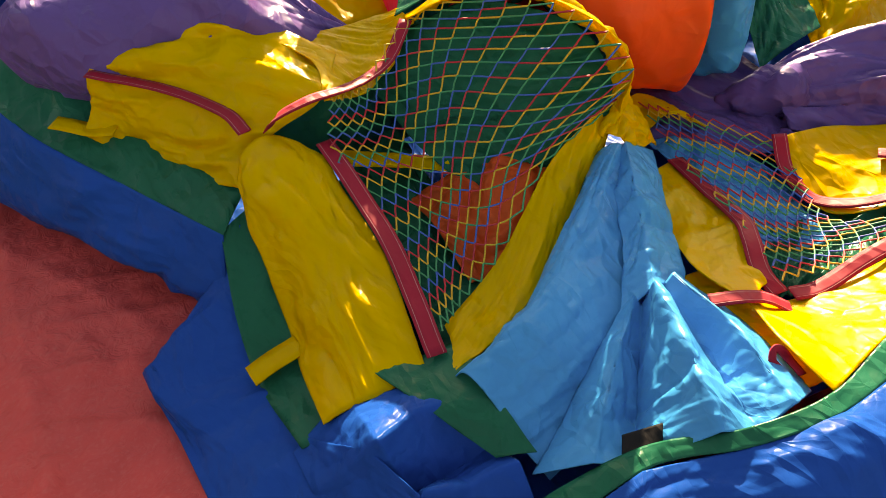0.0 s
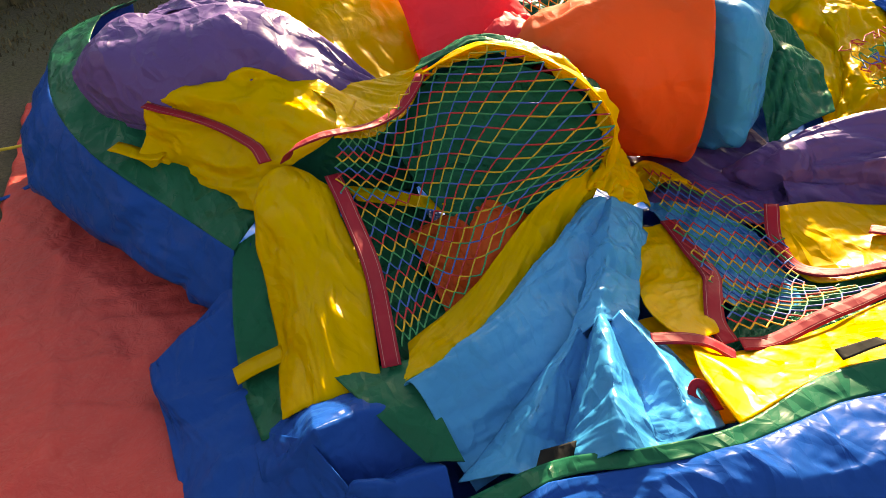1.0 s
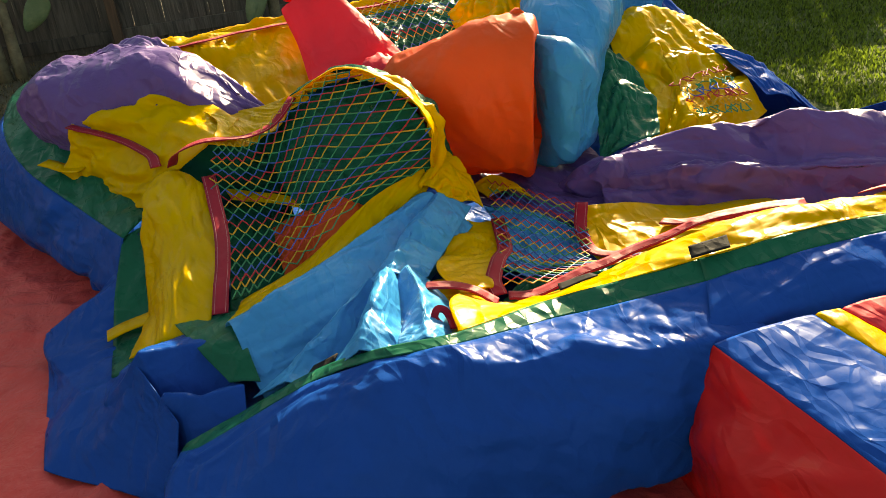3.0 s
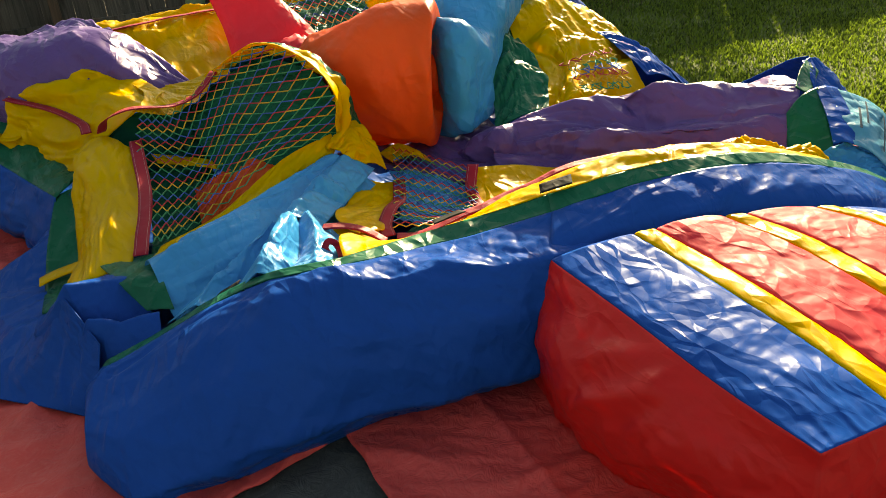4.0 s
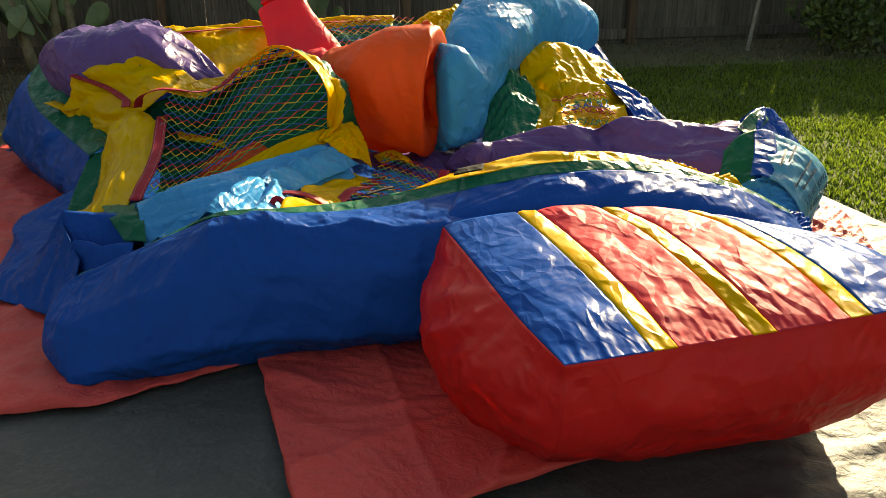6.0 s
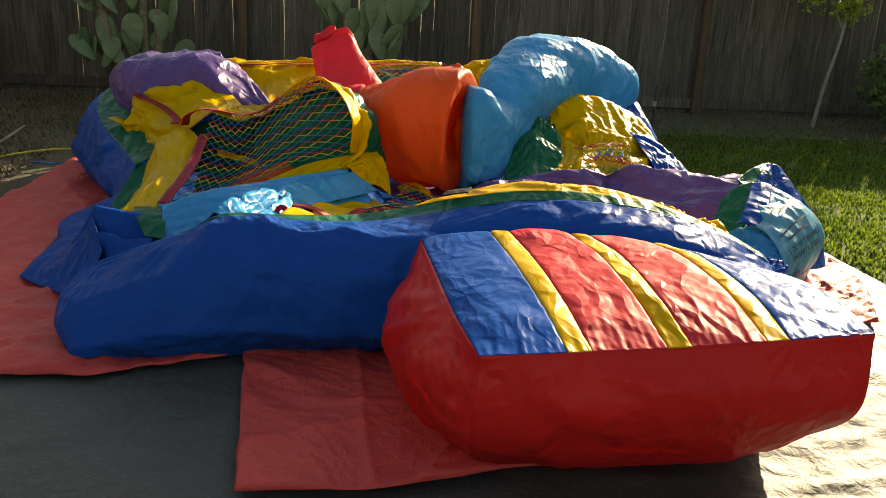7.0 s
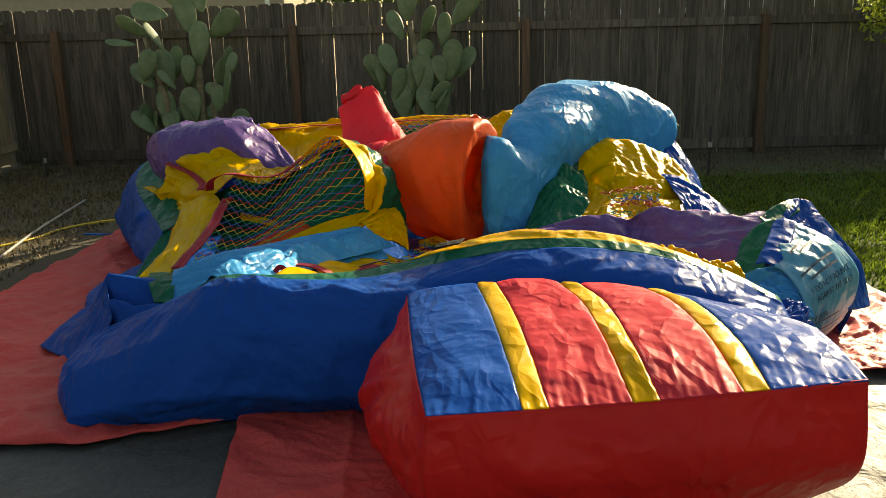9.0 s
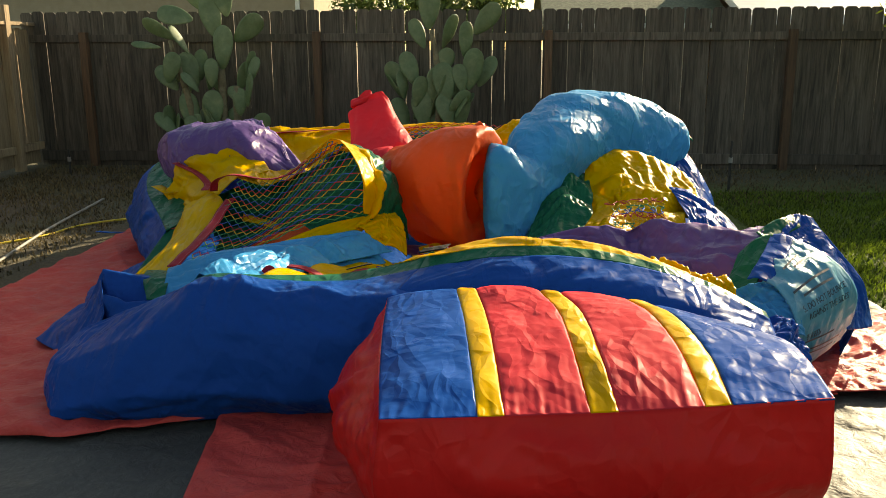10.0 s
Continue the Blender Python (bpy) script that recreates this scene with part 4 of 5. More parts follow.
C("yellow_inner", [[(0.19, 3.0, 0.35), (0.38, 2.98, 0.33), (0.6, 2.9, 0.3), (0.85, 2.75, 0.34)], [(0.13, 2.86, 0.29), (0.35, 2.82, 0.3), (0.6, 2.74, 0.33), (0.85, 2.6, 0.38)], [(0.13, 2.68, 0.27), (0.35, 2.62, 0.31), (0.6, 2.54, 0.38), (0.85, 2.44, 0.44)], [(0.25, 2.5, 0.4), (0.42, 2.42, 0.45), (0.65, 2.34, 0.5), (0.85, 2.26, 0.52)]],
  M_YELLOW, "yellow inner wall panel", amp=0.006, size=0.3)
B("red_trim", [(0.19, 3.0, 0.36), (0.13, 2.88, 0.3), (0.13, 2.76, 0.27), (0.2, 2.64, 0.31), (0.27, 2.52, 0.4)], 0.05, M_TRIM, "stitched red webbing")
B("red_trim", [(0.42, 2.78, 0.32), (0.5, 2.68, 0.35), (0.6, 2.6, 0.38), (0.78, 2.52, 0.42)], 0.05, M_TRIM, "stitched red webbing")
C("yellow_far", [[(0.85, 2.3, 0.5), (1.05, 2.2, 0.5), (1.22, 2.12, 0.5)], [(0.9, 2.2, 0.56), (1.05, 2.1, 0.58), (1.22, 2.02, 0.52)], [(0.92, 2.0, 0.48), (1.05, 1.92, 0.48), (1.2, 1.86, 0.44)]], M_YELLOW, "crumpled yellow panel end", amp=0.03, size=0.14)
B("red_trim", [(0.93, 2.32, 0.5), (0.95, 2.2, 0.565), (0.97, 2.06, 0.52)], 0.07, M_TRIM, "stitched red webbing", lift=0.02)

# orange, red and sky-blue columns, still part full of air
T("orange_column", [(-0.56, 4.04, 0.6), (-0.5, 3.99, 0.6), (-0.36, 3.9, 0.6), (-0.17, 3.79, 0.62), (0.03, 3.69, 0.635), (0.16, 3.625, 0.635), (0.25, 3.585, 0.63), (0.258, 3.58, 0.63)],
  [(0.02, 0.02), (0.1, 0.1), (0.16, 0.15), (0.25, 0.25), (0.3, 0.32), (0.3, 0.33), (0.285, 0.315), (0.02, 0.02)], M_ORANGE, "orange inflated column", amp=0.024, size=0.5, n=(110, 120), stretch=(1.2, 1.2), power=0.95, crisp=0.2)
T("orange_pucker", [(0.08, 3.62, 0.9), (0.15, 3.66, 0.94), (0.22, 3.7, 0.935), (0.29, 3.72, 0.88)], [(0.01, 0.01), (0.07, 0.035), (0.075, 0.04), (0.01, 0.01)], M_ORANGE, "gathered pale orange seam", amp=0.018, size=0.07, n=(40, 40))
T("sky_column", [(0.24, 3.58, 0.62), (0.252, 3.58, 0.62), (0.34, 3.62, 0.61), (0.47, 3.75, 0.66), (0.58, 3.98, 0.79), (0.74, 4.28, 0.885), (0.97, 4.58, 0.88), (1.22, 4.78, 0.81), (1.42, 4.9, 0.71), (1.5, 4.94, 0.66), (1.52, 4.95, 0.65)],
  [(0.02, 0.02), (0.27, 0.3), (0.235, 0.26), (0.165, 0.17), (0.215, 0.21), (0.255, 0.245), (0.26, 0.25), (0.245, 0.24), (0.22, 0.22), (0.17, 0.17), (0.02, 0.02)], M_SKY, "sky-blue inflated arch", amp=0.024, size=0.5, n=(110, 160), stretch=(0.6, 1.4), power=0.72, crisp=0.85)
C("sky_waist_fold", [[(0.36, 3.44, 0.72), (0.44, 3.52, 0.76), (0.53, 3.66, 0.8)], [(0.4, 3.43, 0.67), (0.49, 3.53, 0.7), (0.6, 3.7, 0.74)], [(0.42, 3.5, 0.6), (0.52, 3.6, 0.63), (0.62, 3.76, 0.66)]], M_SKY, "sky-blue fold at the pinched waist", amp=0.012, size=0.16, n=(40, 30))
T("red_column", [(-0.36, 4.1, 0.4), (-0.38, 4.16, 0.5), (-0.41, 4.28, 0.66), (-0.46, 4.4, 0.8), (-0.52, 4.5, 0.94), (-0.55, 4.56, 1.03), (-0.553, 4.565, 1.034)],
  [(0.12, 0.12), (0.27, 0.24), (0.24, 0.2), (0.19, 0.15), (0.15, 0.09), (0.135, 0.06), (0.11, 0.04)], M_ROSE, "rose-red tapering column standing upright", amp=0.01, size=0.3, n=(56, 64), stretch=(0.4, 1.6), up=(0, 1, 0.2), power=0.6)
T("red_pucker", [(-0.56, 3.86, 0.6), (-0.46, 3.88, 0.66), (-0.36, 3.94, 0.7), (-0.26, 4.02, 0.7), (-0.18, 4.08, 0.68)], [(0.01, 0.01), (0.09, 0.1), (0.12, 0.12), (0.11, 0.1), (0.02, 0.02)], M_ROSE, "puckered red fold", amp=0.026, size=0.12, n=(44, 44))
T("red_tail", [(-0.62, 3.92, 0.46), (-0.5, 3.86, 0.5), (-0.36, 3.8, 0.54), (-0.22, 3.76, 0.58), (-0.14, 3.74, 0.6)], [(0.02, 0.02), (0.1, 0.11), (0.15, 0.17), (0.17, 0.2), (0.02, 0.02)], M_RED, "red tapering end of the orange column", amp=0.012, size=0.3, n=(48, 50), power=0.8)

# back wall
C("back_wall", [[(-1.4, 4.95, 0.83), (-0.9, 5.0, 0.84), (-0.4, 5.05, 0.85), (0.2, 5.1, 0.86)], [(-1.36, 4.85, 0.84), (-0.9, 4.9, 0.85), (-0.4, 4.95, 0.86), (0.2, 5.0, 0.88)],
                [(-1.2, 4.65, 0.74), (-0.85, 4.7, 0.76), (-0.4, 4.72, 0.76), (0.15, 4.8, 0.76)], [(-1.05, 4.2, 0.6), (-0.75, 4.2, 0.56), (-0.35, 4.3, 0.52), (0.1, 4.4, 0.5)]],
  M_YELLOW, "yellow back wall panel", amp=0.018, size=0.25, n=(70, 44))
B("red_trim", [(-1.32, 4.78, 0.81), (-0.9, 4.83, 0.83), (-0.4, 4.88, 0.84), (0.1, 4.93, 0.85)], 0.04, M_TRIM, "stitched red webbing", lift=0.02)
C("back_window", [[(-0.32, 4.8, 0.82), (0.0, 4.86, 0.84), (0.3, 4.9, 0.82)], [(-0.3, 4.6, 0.74), (0.0, 4.64, 0.74), (0.3, 4.66, 0.72)], [(-0.25, 4.35, 0.62), (0.0, 4.4, 0.62), (0.3, 4.4, 0.62)]], M_GREEN, "dark green fabric under the back net", amp=0.012)
cords("net_cord", [[(-0.32, 4.82, 0.86), (0.0, 4.88, 0.88), (0.32, 4.92, 0.86)], [(-0.3, 4.6, 0.78), (0.0, 4.64, 0.78), (0.32, 4.66, 0.76)], [(-0.25, 4.32, 0.66), (0.0, 4.38, 0.66), (0.32, 4.4, 0.66)]], (12, 14), castle, "knotted safety net cords", lift=0.02)
C("back_yellow", [[(0.2, 4.7, 0.8), (0.4, 4.75, 0.92), (0.62, 4.8, 0.95)], [(0.2, 4.5, 0.72), (0.4, 4.5, 0.84), (0.62, 4.55, 0.9)], [(0.25, 4.25, 0.6), (0.42, 4.25, 0.64), (0.62, 4.3, 0.66)]], M_YELLOW, "crumpled yellow back panel", amp=0.025, size=0.16)

# back right corner: crumpled wall
C("right_yellow", [[(0.86, 4.15, 0.74), (1.06, 4.2, 0.8), (1.28, 4.25, 0.74), (1.48, 4.25, 0.64)], [(0.82, 3.9, 0.6), (1.04, 3.92, 0.7), (1.26, 3.95, 0.6), (1.5, 3.98, 0.56)], [(0.86, 3.68, 0.48), (1.02, 3.72, 0.58), (1.24, 3.74, 0.5), (1.5, 3.8, 0.5)], [(0.72, 3.42, 0.42), (0.9, 3.46, 0.5), (1.08, 3.5, 0.4), (1.36, 3.62, 0.5)], [(0.66, 3.28, 0.38), (0.86, 3.3, 0.4), (1.1, 3.34, 0.36), (1.36, 3.45, 0.4)]],
  M_YELLOW, "crumpled yellow wall", amp=0.034, size=0.42, n=(120, 110), crisp=(0.4, 0.3))
C("right_green", [[(0.52, 3.9, 0.7), (0.68, 4.0, 0.72), (0.86, 4.05, 0.66)], [(0.54, 3.66, 0.56), (0.7, 3.74, 0.64), (0.86, 3.8, 0.58)], [(0.5, 3.48, 0.44), (0.66, 3.52, 0.53), (0.84, 3.58, 0.5)], [(0.44, 3.34, 0.36), (0.58, 3.34, 0.42), (0.74, 3.36, 0.43)]], M_GREEN, "glossy green fold", amp=0.024, size=0.3, crisp=(0.5, 0.4))
cords("net_cord", [[(0.94, 3.6, 0.56), (1.1, 3.62, 0.58), (1.24, 3.66, 0.58)], [(0.95, 3.5, 0.52), (1.1, 3.5, 0.54), (1.22, 3.52, 0.52)], [(0.92, 3.36, 0.48), (1.08, 3.36, 0.46), (1.2, 3.38, 0.44)]], (8, 7), castle, "bunched safety net cords", sag=2.6)
C("right_back_blue", [[(1.46, 5.1, 0.8), (1.56, 5.0, 0.76), (1.68, 4.85, 0.6), (1.78, 4.7, 0.36), (1.8, 4.6, 0.0)], [(1.44, 4.95, 0.76), (1.52, 4.8, 0.7), (1.62, 4.6, 0.55), (1.72, 4.45, 0.34), (1.76, 4.35, 0.0)], [(1.4, 4.7, 0.5), (1.45, 4.5, 0.5), (1.5, 4.3, 0.45), (1.56, 4.2, 0.3), (1.6, 4.1, 0.0)]],
  M_BLUE, "dark blue corner wall", amp=0.008, size=0.3)
C("right_side_blue", [[(1.42, 4.2, 0.55), (1.52, 4.0, 0.52), (1.58, 3.75, 0.46), (1.66, 3.4, 0.3)], [(1.55, 4.25, 0.46), (1.68, 4.05, 0.4), (1.74, 3.75, 0.32), (1.8, 3.4, 0.2)], [(1.66, 4.3, 0.0), (1.8, 4.05, 0.0), (1.86, 3.75, 0.0), (1.9, 3.4, 0.0)]], M_BLUE, "blue side wall", amp=0.01, size=0.3)
C("right_green_tip", [[(1.5, 5.12, 0.86), (1.6, 5.16, 0.88), (1.66, 5.1, 0.8)], [(1.5, 5.0, 0.82), (1.58, 5.0, 0.84), (1.66, 4.95, 0.76)]], M_GREEN, "green corner tip", amp=0.02, n=(20, 16))
C("right_blue_panel", [[(1.32, 3.95, 0.6), (1.42, 3.95, 0.59), (1.54, 4.0, 0.53)], [(1.34, 3.75, 0.56), (1.46, 3.74, 0.54), (1.6, 3.78, 0.46)], [(1.38, 3.5, 0.46), (1.5, 3.5, 0.43), (1.64, 3.56, 0.34)]], M_BLUE, "blue panel in full sun", amp=0.015)

# long purple column on the right
C("purple_roll", [[(0.42, 3.34, 0.2), (0.75, 3.34, 0.22), (1.08, 3.24, 0.22), (1.4, 3.0, 0.24), (1.6, 2.8, 0.3)],
                  [(0.4, 3.3, 0.36), (0.75, 3.28, 0.44), (1.05, 3.14, 0.48), (1.35, 2.9, 0.52), (1.56, 2.72, 0.58)],
                  [(0.37, 3.26, 0.38), (0.7, 3.18, 0.48), (0.95, 3.02, 0.57), (1.24, 2.74, 0.64), (1.44, 2.45, 0.68)],
                  [(0.35, 3.2, 0.34), (0.66, 3.06, 0.41), (0.94, 2.86, 0.46), (1.2, 2.56, 0.53), (1.38, 2.36, 0.6)],
                  [(0.34, 3.13, 0.34), (0.62, 2.98, 0.36), (0.9, 2.74, 0.47), (1.15, 2.46, 0.54), (1.32, 2.28, 0.54)],
                  [(0.32, 3.06, 0.3), (0.6, 2.88, 0.23), (0.88, 2.66, 0.26), (1.1, 2.42, 0.34), (1.24, 2.2, 0.4)]],
  M_PURPLE, "long purple column, slack and folded", amp=0.034, size=0.6, n=(120, 100), stretch=(0.7, 1.5), crisp=(0.5, 0.7))
T("purple_knot", [(0.26, 3.36, 0.28), (0.34, 3.26, 0.32), (0.44, 3.2, 0.34), (0.54, 3.12, 0.32)], [(0.02, 0.02), (0.09, 0.08), (0.1, 0.09), (0.02, 0.02)], M_PURPLE, "purple twisted end", amp=0.016, size=0.14, n=(40, 40))

C("purple_slack", [[(-0.3, 3.62, 0.3), (0.05, 3.8, 0.26), (0.3, 3.85, 0.28), (0.55, 3.7, 0.3)], [(-0.18, 3.42, 0.3), (0.08, 3.5, 0.27), (0.28, 3.5, 0.28), (0.5, 3.4, 0.32)], [(-0.08, 3.3, 0.28), (0.12, 3.25, 0.28), (0.28, 3.2, 0.28), (0.45, 3.16, 0.33)], [(0.1, 3.1, 0.24), (0.2, 3.05, 0.25), (0.3, 3.02, 0.26), (0.42, 3.0, 0.28)]],
  M_PURPLE, "slack dark purple fabric", amp=0.022, size=0.3)

# right end with the printed panel
C("right_green_end", [[(1.4, 2.42, 0.66), (1.5, 2.52, 0.69), (1.61, 2.61, 0.7)], [(1.44, 2.38, 0.63), (1.53, 2.46, 0.64), (1.62, 2.54, 0.66)]], M_GREEN, "green wall band", amp=0.004, n=(30, 16))
C("right_end_blue", [[(1.58, 2.6, 0.695), (1.64, 2.62, 0.7), (1.7, 2.64, 0.68)], [(1.5, 2.4, 0.62), (1.68, 2.5, 0.6), (1.8, 2.6, 0.56)], [(1.66, 2.34, 0.5), (1.8, 2.46, 0.46), (1.93, 2.6, 0.4)], [(1.76, 2.3, 0.28), (1.88, 2.44, 0.24), (1.99, 2.6, 0.2)]], M_BLUE, "blue end wall", amp=0.01, size=0.2, crisp=(0.5, 0.3))
C("right_green_lobe", [[(1.32, 2.36, 0.58), (1.38, 2.36, 0.64), (1.45, 2.35, 0.67)], [(1.24, 2.24, 0.46), (1.3, 2.22, 0.53), (1.38, 2.2, 0.59)], [(1.14, 2.12, 0.36), (1.22, 2.08, 0.42), (1.3, 2.05, 0.5)]], M_GREEN, "green wall band", amp=0.006, n=(24, 34))
C("right_blue_lobe", [[(1.44, 2.35, 0.665), (1.48, 2.34, 0.67), (1.52, 2.32, 0.66)], [(1.36, 2.19, 0.615), (1.4, 2.17, 0.62), (1.44, 2.15, 0.61)], [(1.27, 2.04, 0.56), (1.3, 2.02, 0.57), (1.34, 2.0, 0.555)]], M_BLUE, "blue strip", amp=0.004, n=(16, 34))
C("right_outer", [[(1.64, 2.64, 0.7), (1.68, 2.8, 0.64), (1.74, 3.1, 0.48), (1.78, 3.45, 0.3)], [(1.78, 2.61, 0.56), (1.83, 2.76, 0.5), (1.86, 3.1, 0.38), (1.88, 3.45, 0.22)], [(1.92, 2.6, 0.26), (1.96, 2.75, 0.24), (1.98, 3.1, 0.2), (1.96, 3.45, 0.14)], [(1.84, 2.6, 0.0), (1.9, 2.8, 0.0), (1.98, 3.15, 0.0), (1.95, 3.45, 0.0)]],
  M_BLUE, "blue outer wall catching the sun", amp=0.008, size=0.3)
TEXT = [[(1.32, 2.03, 0.56), (1.4, 2.18, 0.62), (1.5, 2.33, 0.66)], [(1.36, 1.94, 0.54), (1.5, 2.1, 0.59), (1.64, 2.27, 0.6)], [(1.4, 1.86, 0.44), (1.56, 2.02, 0.46), (1.76, 2.24, 0.46)], [(1.41, 1.94, 0.27), (1.57, 2.1, 0.25), (1.78, 2.38, 0.24)], [(1.36, 2.2, 0.0), (1.55, 2.4, 0.0), (1.74, 2.7, 0.0)]]
C("printed_panel", TEXT, M_TEAL, "cyan panel printed with safety rules", amp=0.008, size=0.24, n=(50, 60), flip=False)
C("end_fold", [[(1.02, 2.05, 0.42), (1.18, 2.1, 0.48), (1.34, 2.06, 0.55)], [(1.1, 1.88, 0.46), (1.26, 1.92, 0.48), (1.4, 1.95, 0.52)], [(1.18, 1.72, 0.5), (1.32, 1.8, 0.45), (1.44, 1.86, 0.4)]], M_SKY, "pale blue crumpled fold", amp=0.025, size=0.2)
C("lower_end_wall", [[(1.2, 1.72, 0.52), (1.26, 1.78, 0.5), (1.34, 1.84, 0.48)], [(1.24, 1.6, 0.42), (1.34, 1.7, 0.4), (1.42, 1.78, 0.36)], [(1.22, 1.62, 0.03), (1.34, 1.74, 0.03), (1.42, 1.84, 0.03)]], M_BLUE, "blue glossy fold", amp=0.03, size=0.14)

# entry ramp
RL, RR = 0.06, 1.12
RX = [RL + (RR - RL) * k / 4 for k in range(5)]
RTOP = [[(0.06, 0.715, 0.562), (0.32, 0.73, 0.57), (0.585, 0.735, 0.585), (0.85, 0.73, 0.612), (1.105, 0.73, 0.638)],
        [(0.02, 1.0, 0.555), (0.295, 1.0, 0.6), (0.57, 1.0, 0.622), (0.85, 1.0, 0.64), (1.135, 0.97, 0.63)],
        [(-0.02, 1.35, 0.565), (0.26, 1.35, 0.612), (0.55, 1.35, 0.632), (0.83, 1.31, 0.638), (1.16, 1.22, 0.6)],
        [(-0.055, 1.71, 0.56), (0.22, 1.65, 0.615), (0.5, 1.6, 0.625), (0.79, 1.53, 0.615), (1.15, 1.42, 0.54)]]


def gather(P, seed):
    """Short wrinkles that run back from a sewn front edge and in from the side seams."""
    r = np.random.RandomState(seed)
    nv, nu = P.shape[:2]
    y = np.linalg.norm(P - P[0:1], axis=2)
    x = P[:, :, 0]
    h = np.zeros((nv, nu))
    for f, w in ((19, 1.0), (31, 0.8), (47, 0.6)):
        s = f * (x + 0.12 * y * r.uniform(-1, 1)) + r.uniform(0, 1) + 0.6 * np.sin(5 * x + r.uniform(0, 6))
        reach = 0.07 + 0.06 * np.sin(9 * x + r.uniform(0, 6))
        h += w * (2 * np.abs(2 * (s - np.floor(s + 0.5))) - 1) * np.exp(-y / reach)
    u = np.linspace(0, 1, nu)[None, :]
    near = np.exp(-np.minimum(u, 1 - u) / 0.12)
    s = 9 * y + 3 * u + 0.8 * np.sin(11 * y + seed)
    h += 0.6 * near * (2 * np.abs(2 * (s - np.floor(s + 0.5))) - 1)
    return 0.0016 * h * np.clip(y / 0.012, 0, 1)


def ramp_strip(name, u0, u1, mat, label, swell, n=(18, 44)):
    """One lengthwise strip of the ramp's top, swelling between its seams."""
    SEED[0] += 1
    full = sheet(RTOP, 101, n[1])
    idx = np.linspace(u0 * 100, u1 * 100, n[0])
    P = np.stack([full[:, int(k)] * (1 - (k % 1)) + full[:, min(int(k) + 1, 100)] * (k % 1) for k in idx], axis=1)
    N = normals(P)
    u = np.linspace(0, 1, n[0])[None, :]
    back = np.clip(np.linspace(0, 1, n[1])[:, None] * 5, 0, 1)
    d = back * swell * np.sqrt(np.clip(4 * u * (1 - u), 0, 1)) + back * creases(P, 0.0035, 0.5, SEED[0], (1.4, 0.9)) * np.clip(6 * u * (1 - u), 0, 1)
    d = d + gather(P, SEED[0])
    P = P + N * d[:, :, None]
    faces = [(j * n[0] + i, j * n[0] + i + 1, (j + 1) * n[0] + i + 1, (j + 1) * n[0] + i) for j in range(n[1] - 1) for i in range(n[0] - 1)]
    ob = put_mesh(name, P.reshape(-1, 3), faces, mat, castle, label)
    ob.location = (0, -3, 0)
    so = ob.modifiers.new("thickness", "SOLIDIFY")
    so.thickness, so.offset = 0.004, -1


CUTS = [0.0, 0.225, 0.285, 0.475, 0.535, 0.72, 0.78, 1.0]
for k in range(7):
    mat = (M_BLUE, M_YELLOW, M_ROSE, M_YELLOW, M_ROSE, M_YELLOW, M_BLUE)[k]
    nm = ("ramp_blue_strip", "ramp_yellow_strip", "ramp_red_strip", "ramp_yellow_strip", "ramp_red_strip", "ramp_yellow_strip", "ramp_blue_strip")[k]
    ramp_strip(nm, CUTS[k], CUTS[k + 1], mat, ("blue", "yellow", "red", "yellow", "red", "yellow", "blue")[k] + " lengthwise ramp strip", 0.006 if k % 2 else 0.012, (12 if k % 2 else 44, 110))
C("ramp_front", [RTOP[0], [(RL - 0.01, 0.7, 0.36), (RX[1], 0.69, 0.38), (RX[2], 0.69, 0.39), (RX[3], 0.7, 0.4), (RR + 0.0, 0.75, 0.4)], [(RL + 0.02, 0.86, 0.18), (RX[1], 0.86, 0.16), (RX[2], 0.87, 0.16), (RX[3], 0.89, 0.16), (RR - 0.01, 0.96, 0.2)], [(0.14, 1.12, 0.0), (0.34, 1.12, 0.0), (0.58, 1.14, 0.0), (0.84, 1.17, 0.0), (1.07, 1.22, 0.0)]],
  M_RED, "red vinyl ramp front", amp=0.006, size=0.3, n=(110, 60), flip=True, hem=0.0)
C("ramp_side", [[RTOP[0][0], RTOP[1][0], RTOP[2][0], RTOP[3][0]], [(RL - 0.01, 0.7, 0.36), (RL - 0.16, 1.02, 0.38), (RL - 0.24, 1.35, 0.38), (RL - 0.16, 1.74, 0.4)], [(RL + 0.02, 0.86, 0.18), (RL - 0.12, 1.12, 0.18), (RL - 0.2, 1.4, 0.18), (RL - 0.16, 1.78, 0.2)], [(0.14, 1.12, 0.0), (0.02, 1.27, 0.0), (-0.06, 1.45, 0.0), (-0.06, 1.85, 0.0)]],
  M_RED, "red vinyl ramp side", amp=0.01, size=0.2, n=(70, 60), hem=0.0)
C("ramp_side", [[RTOP[0][4], RTOP[1][4], RTOP[2][4], RTOP[3][4]], [(RR + 0.0, 0.75, 0.4), (RR + 0.06, 1.05, 0.4), (RR + 0.1, 1.3, 0.38), (RR + 0.08, 1.5, 0.38)], [(RR - 0.01, 0.96, 0.2), (RR + 0.05, 1.14, 0.2), (RR + 0.08, 1.36, 0.18), (RR + 0.08, 1.5, 0.2)], [(1.07, 1.22, 0.0), (1.12, 1.31, 0.0), (1.18, 1.4, 0.0), (1.18, 1.7, 0.0)]],
  M_RED, "red vinyl ramp side", amp=0.01, size=0.2, n=(70, 60), flip=True, hem=0.0)

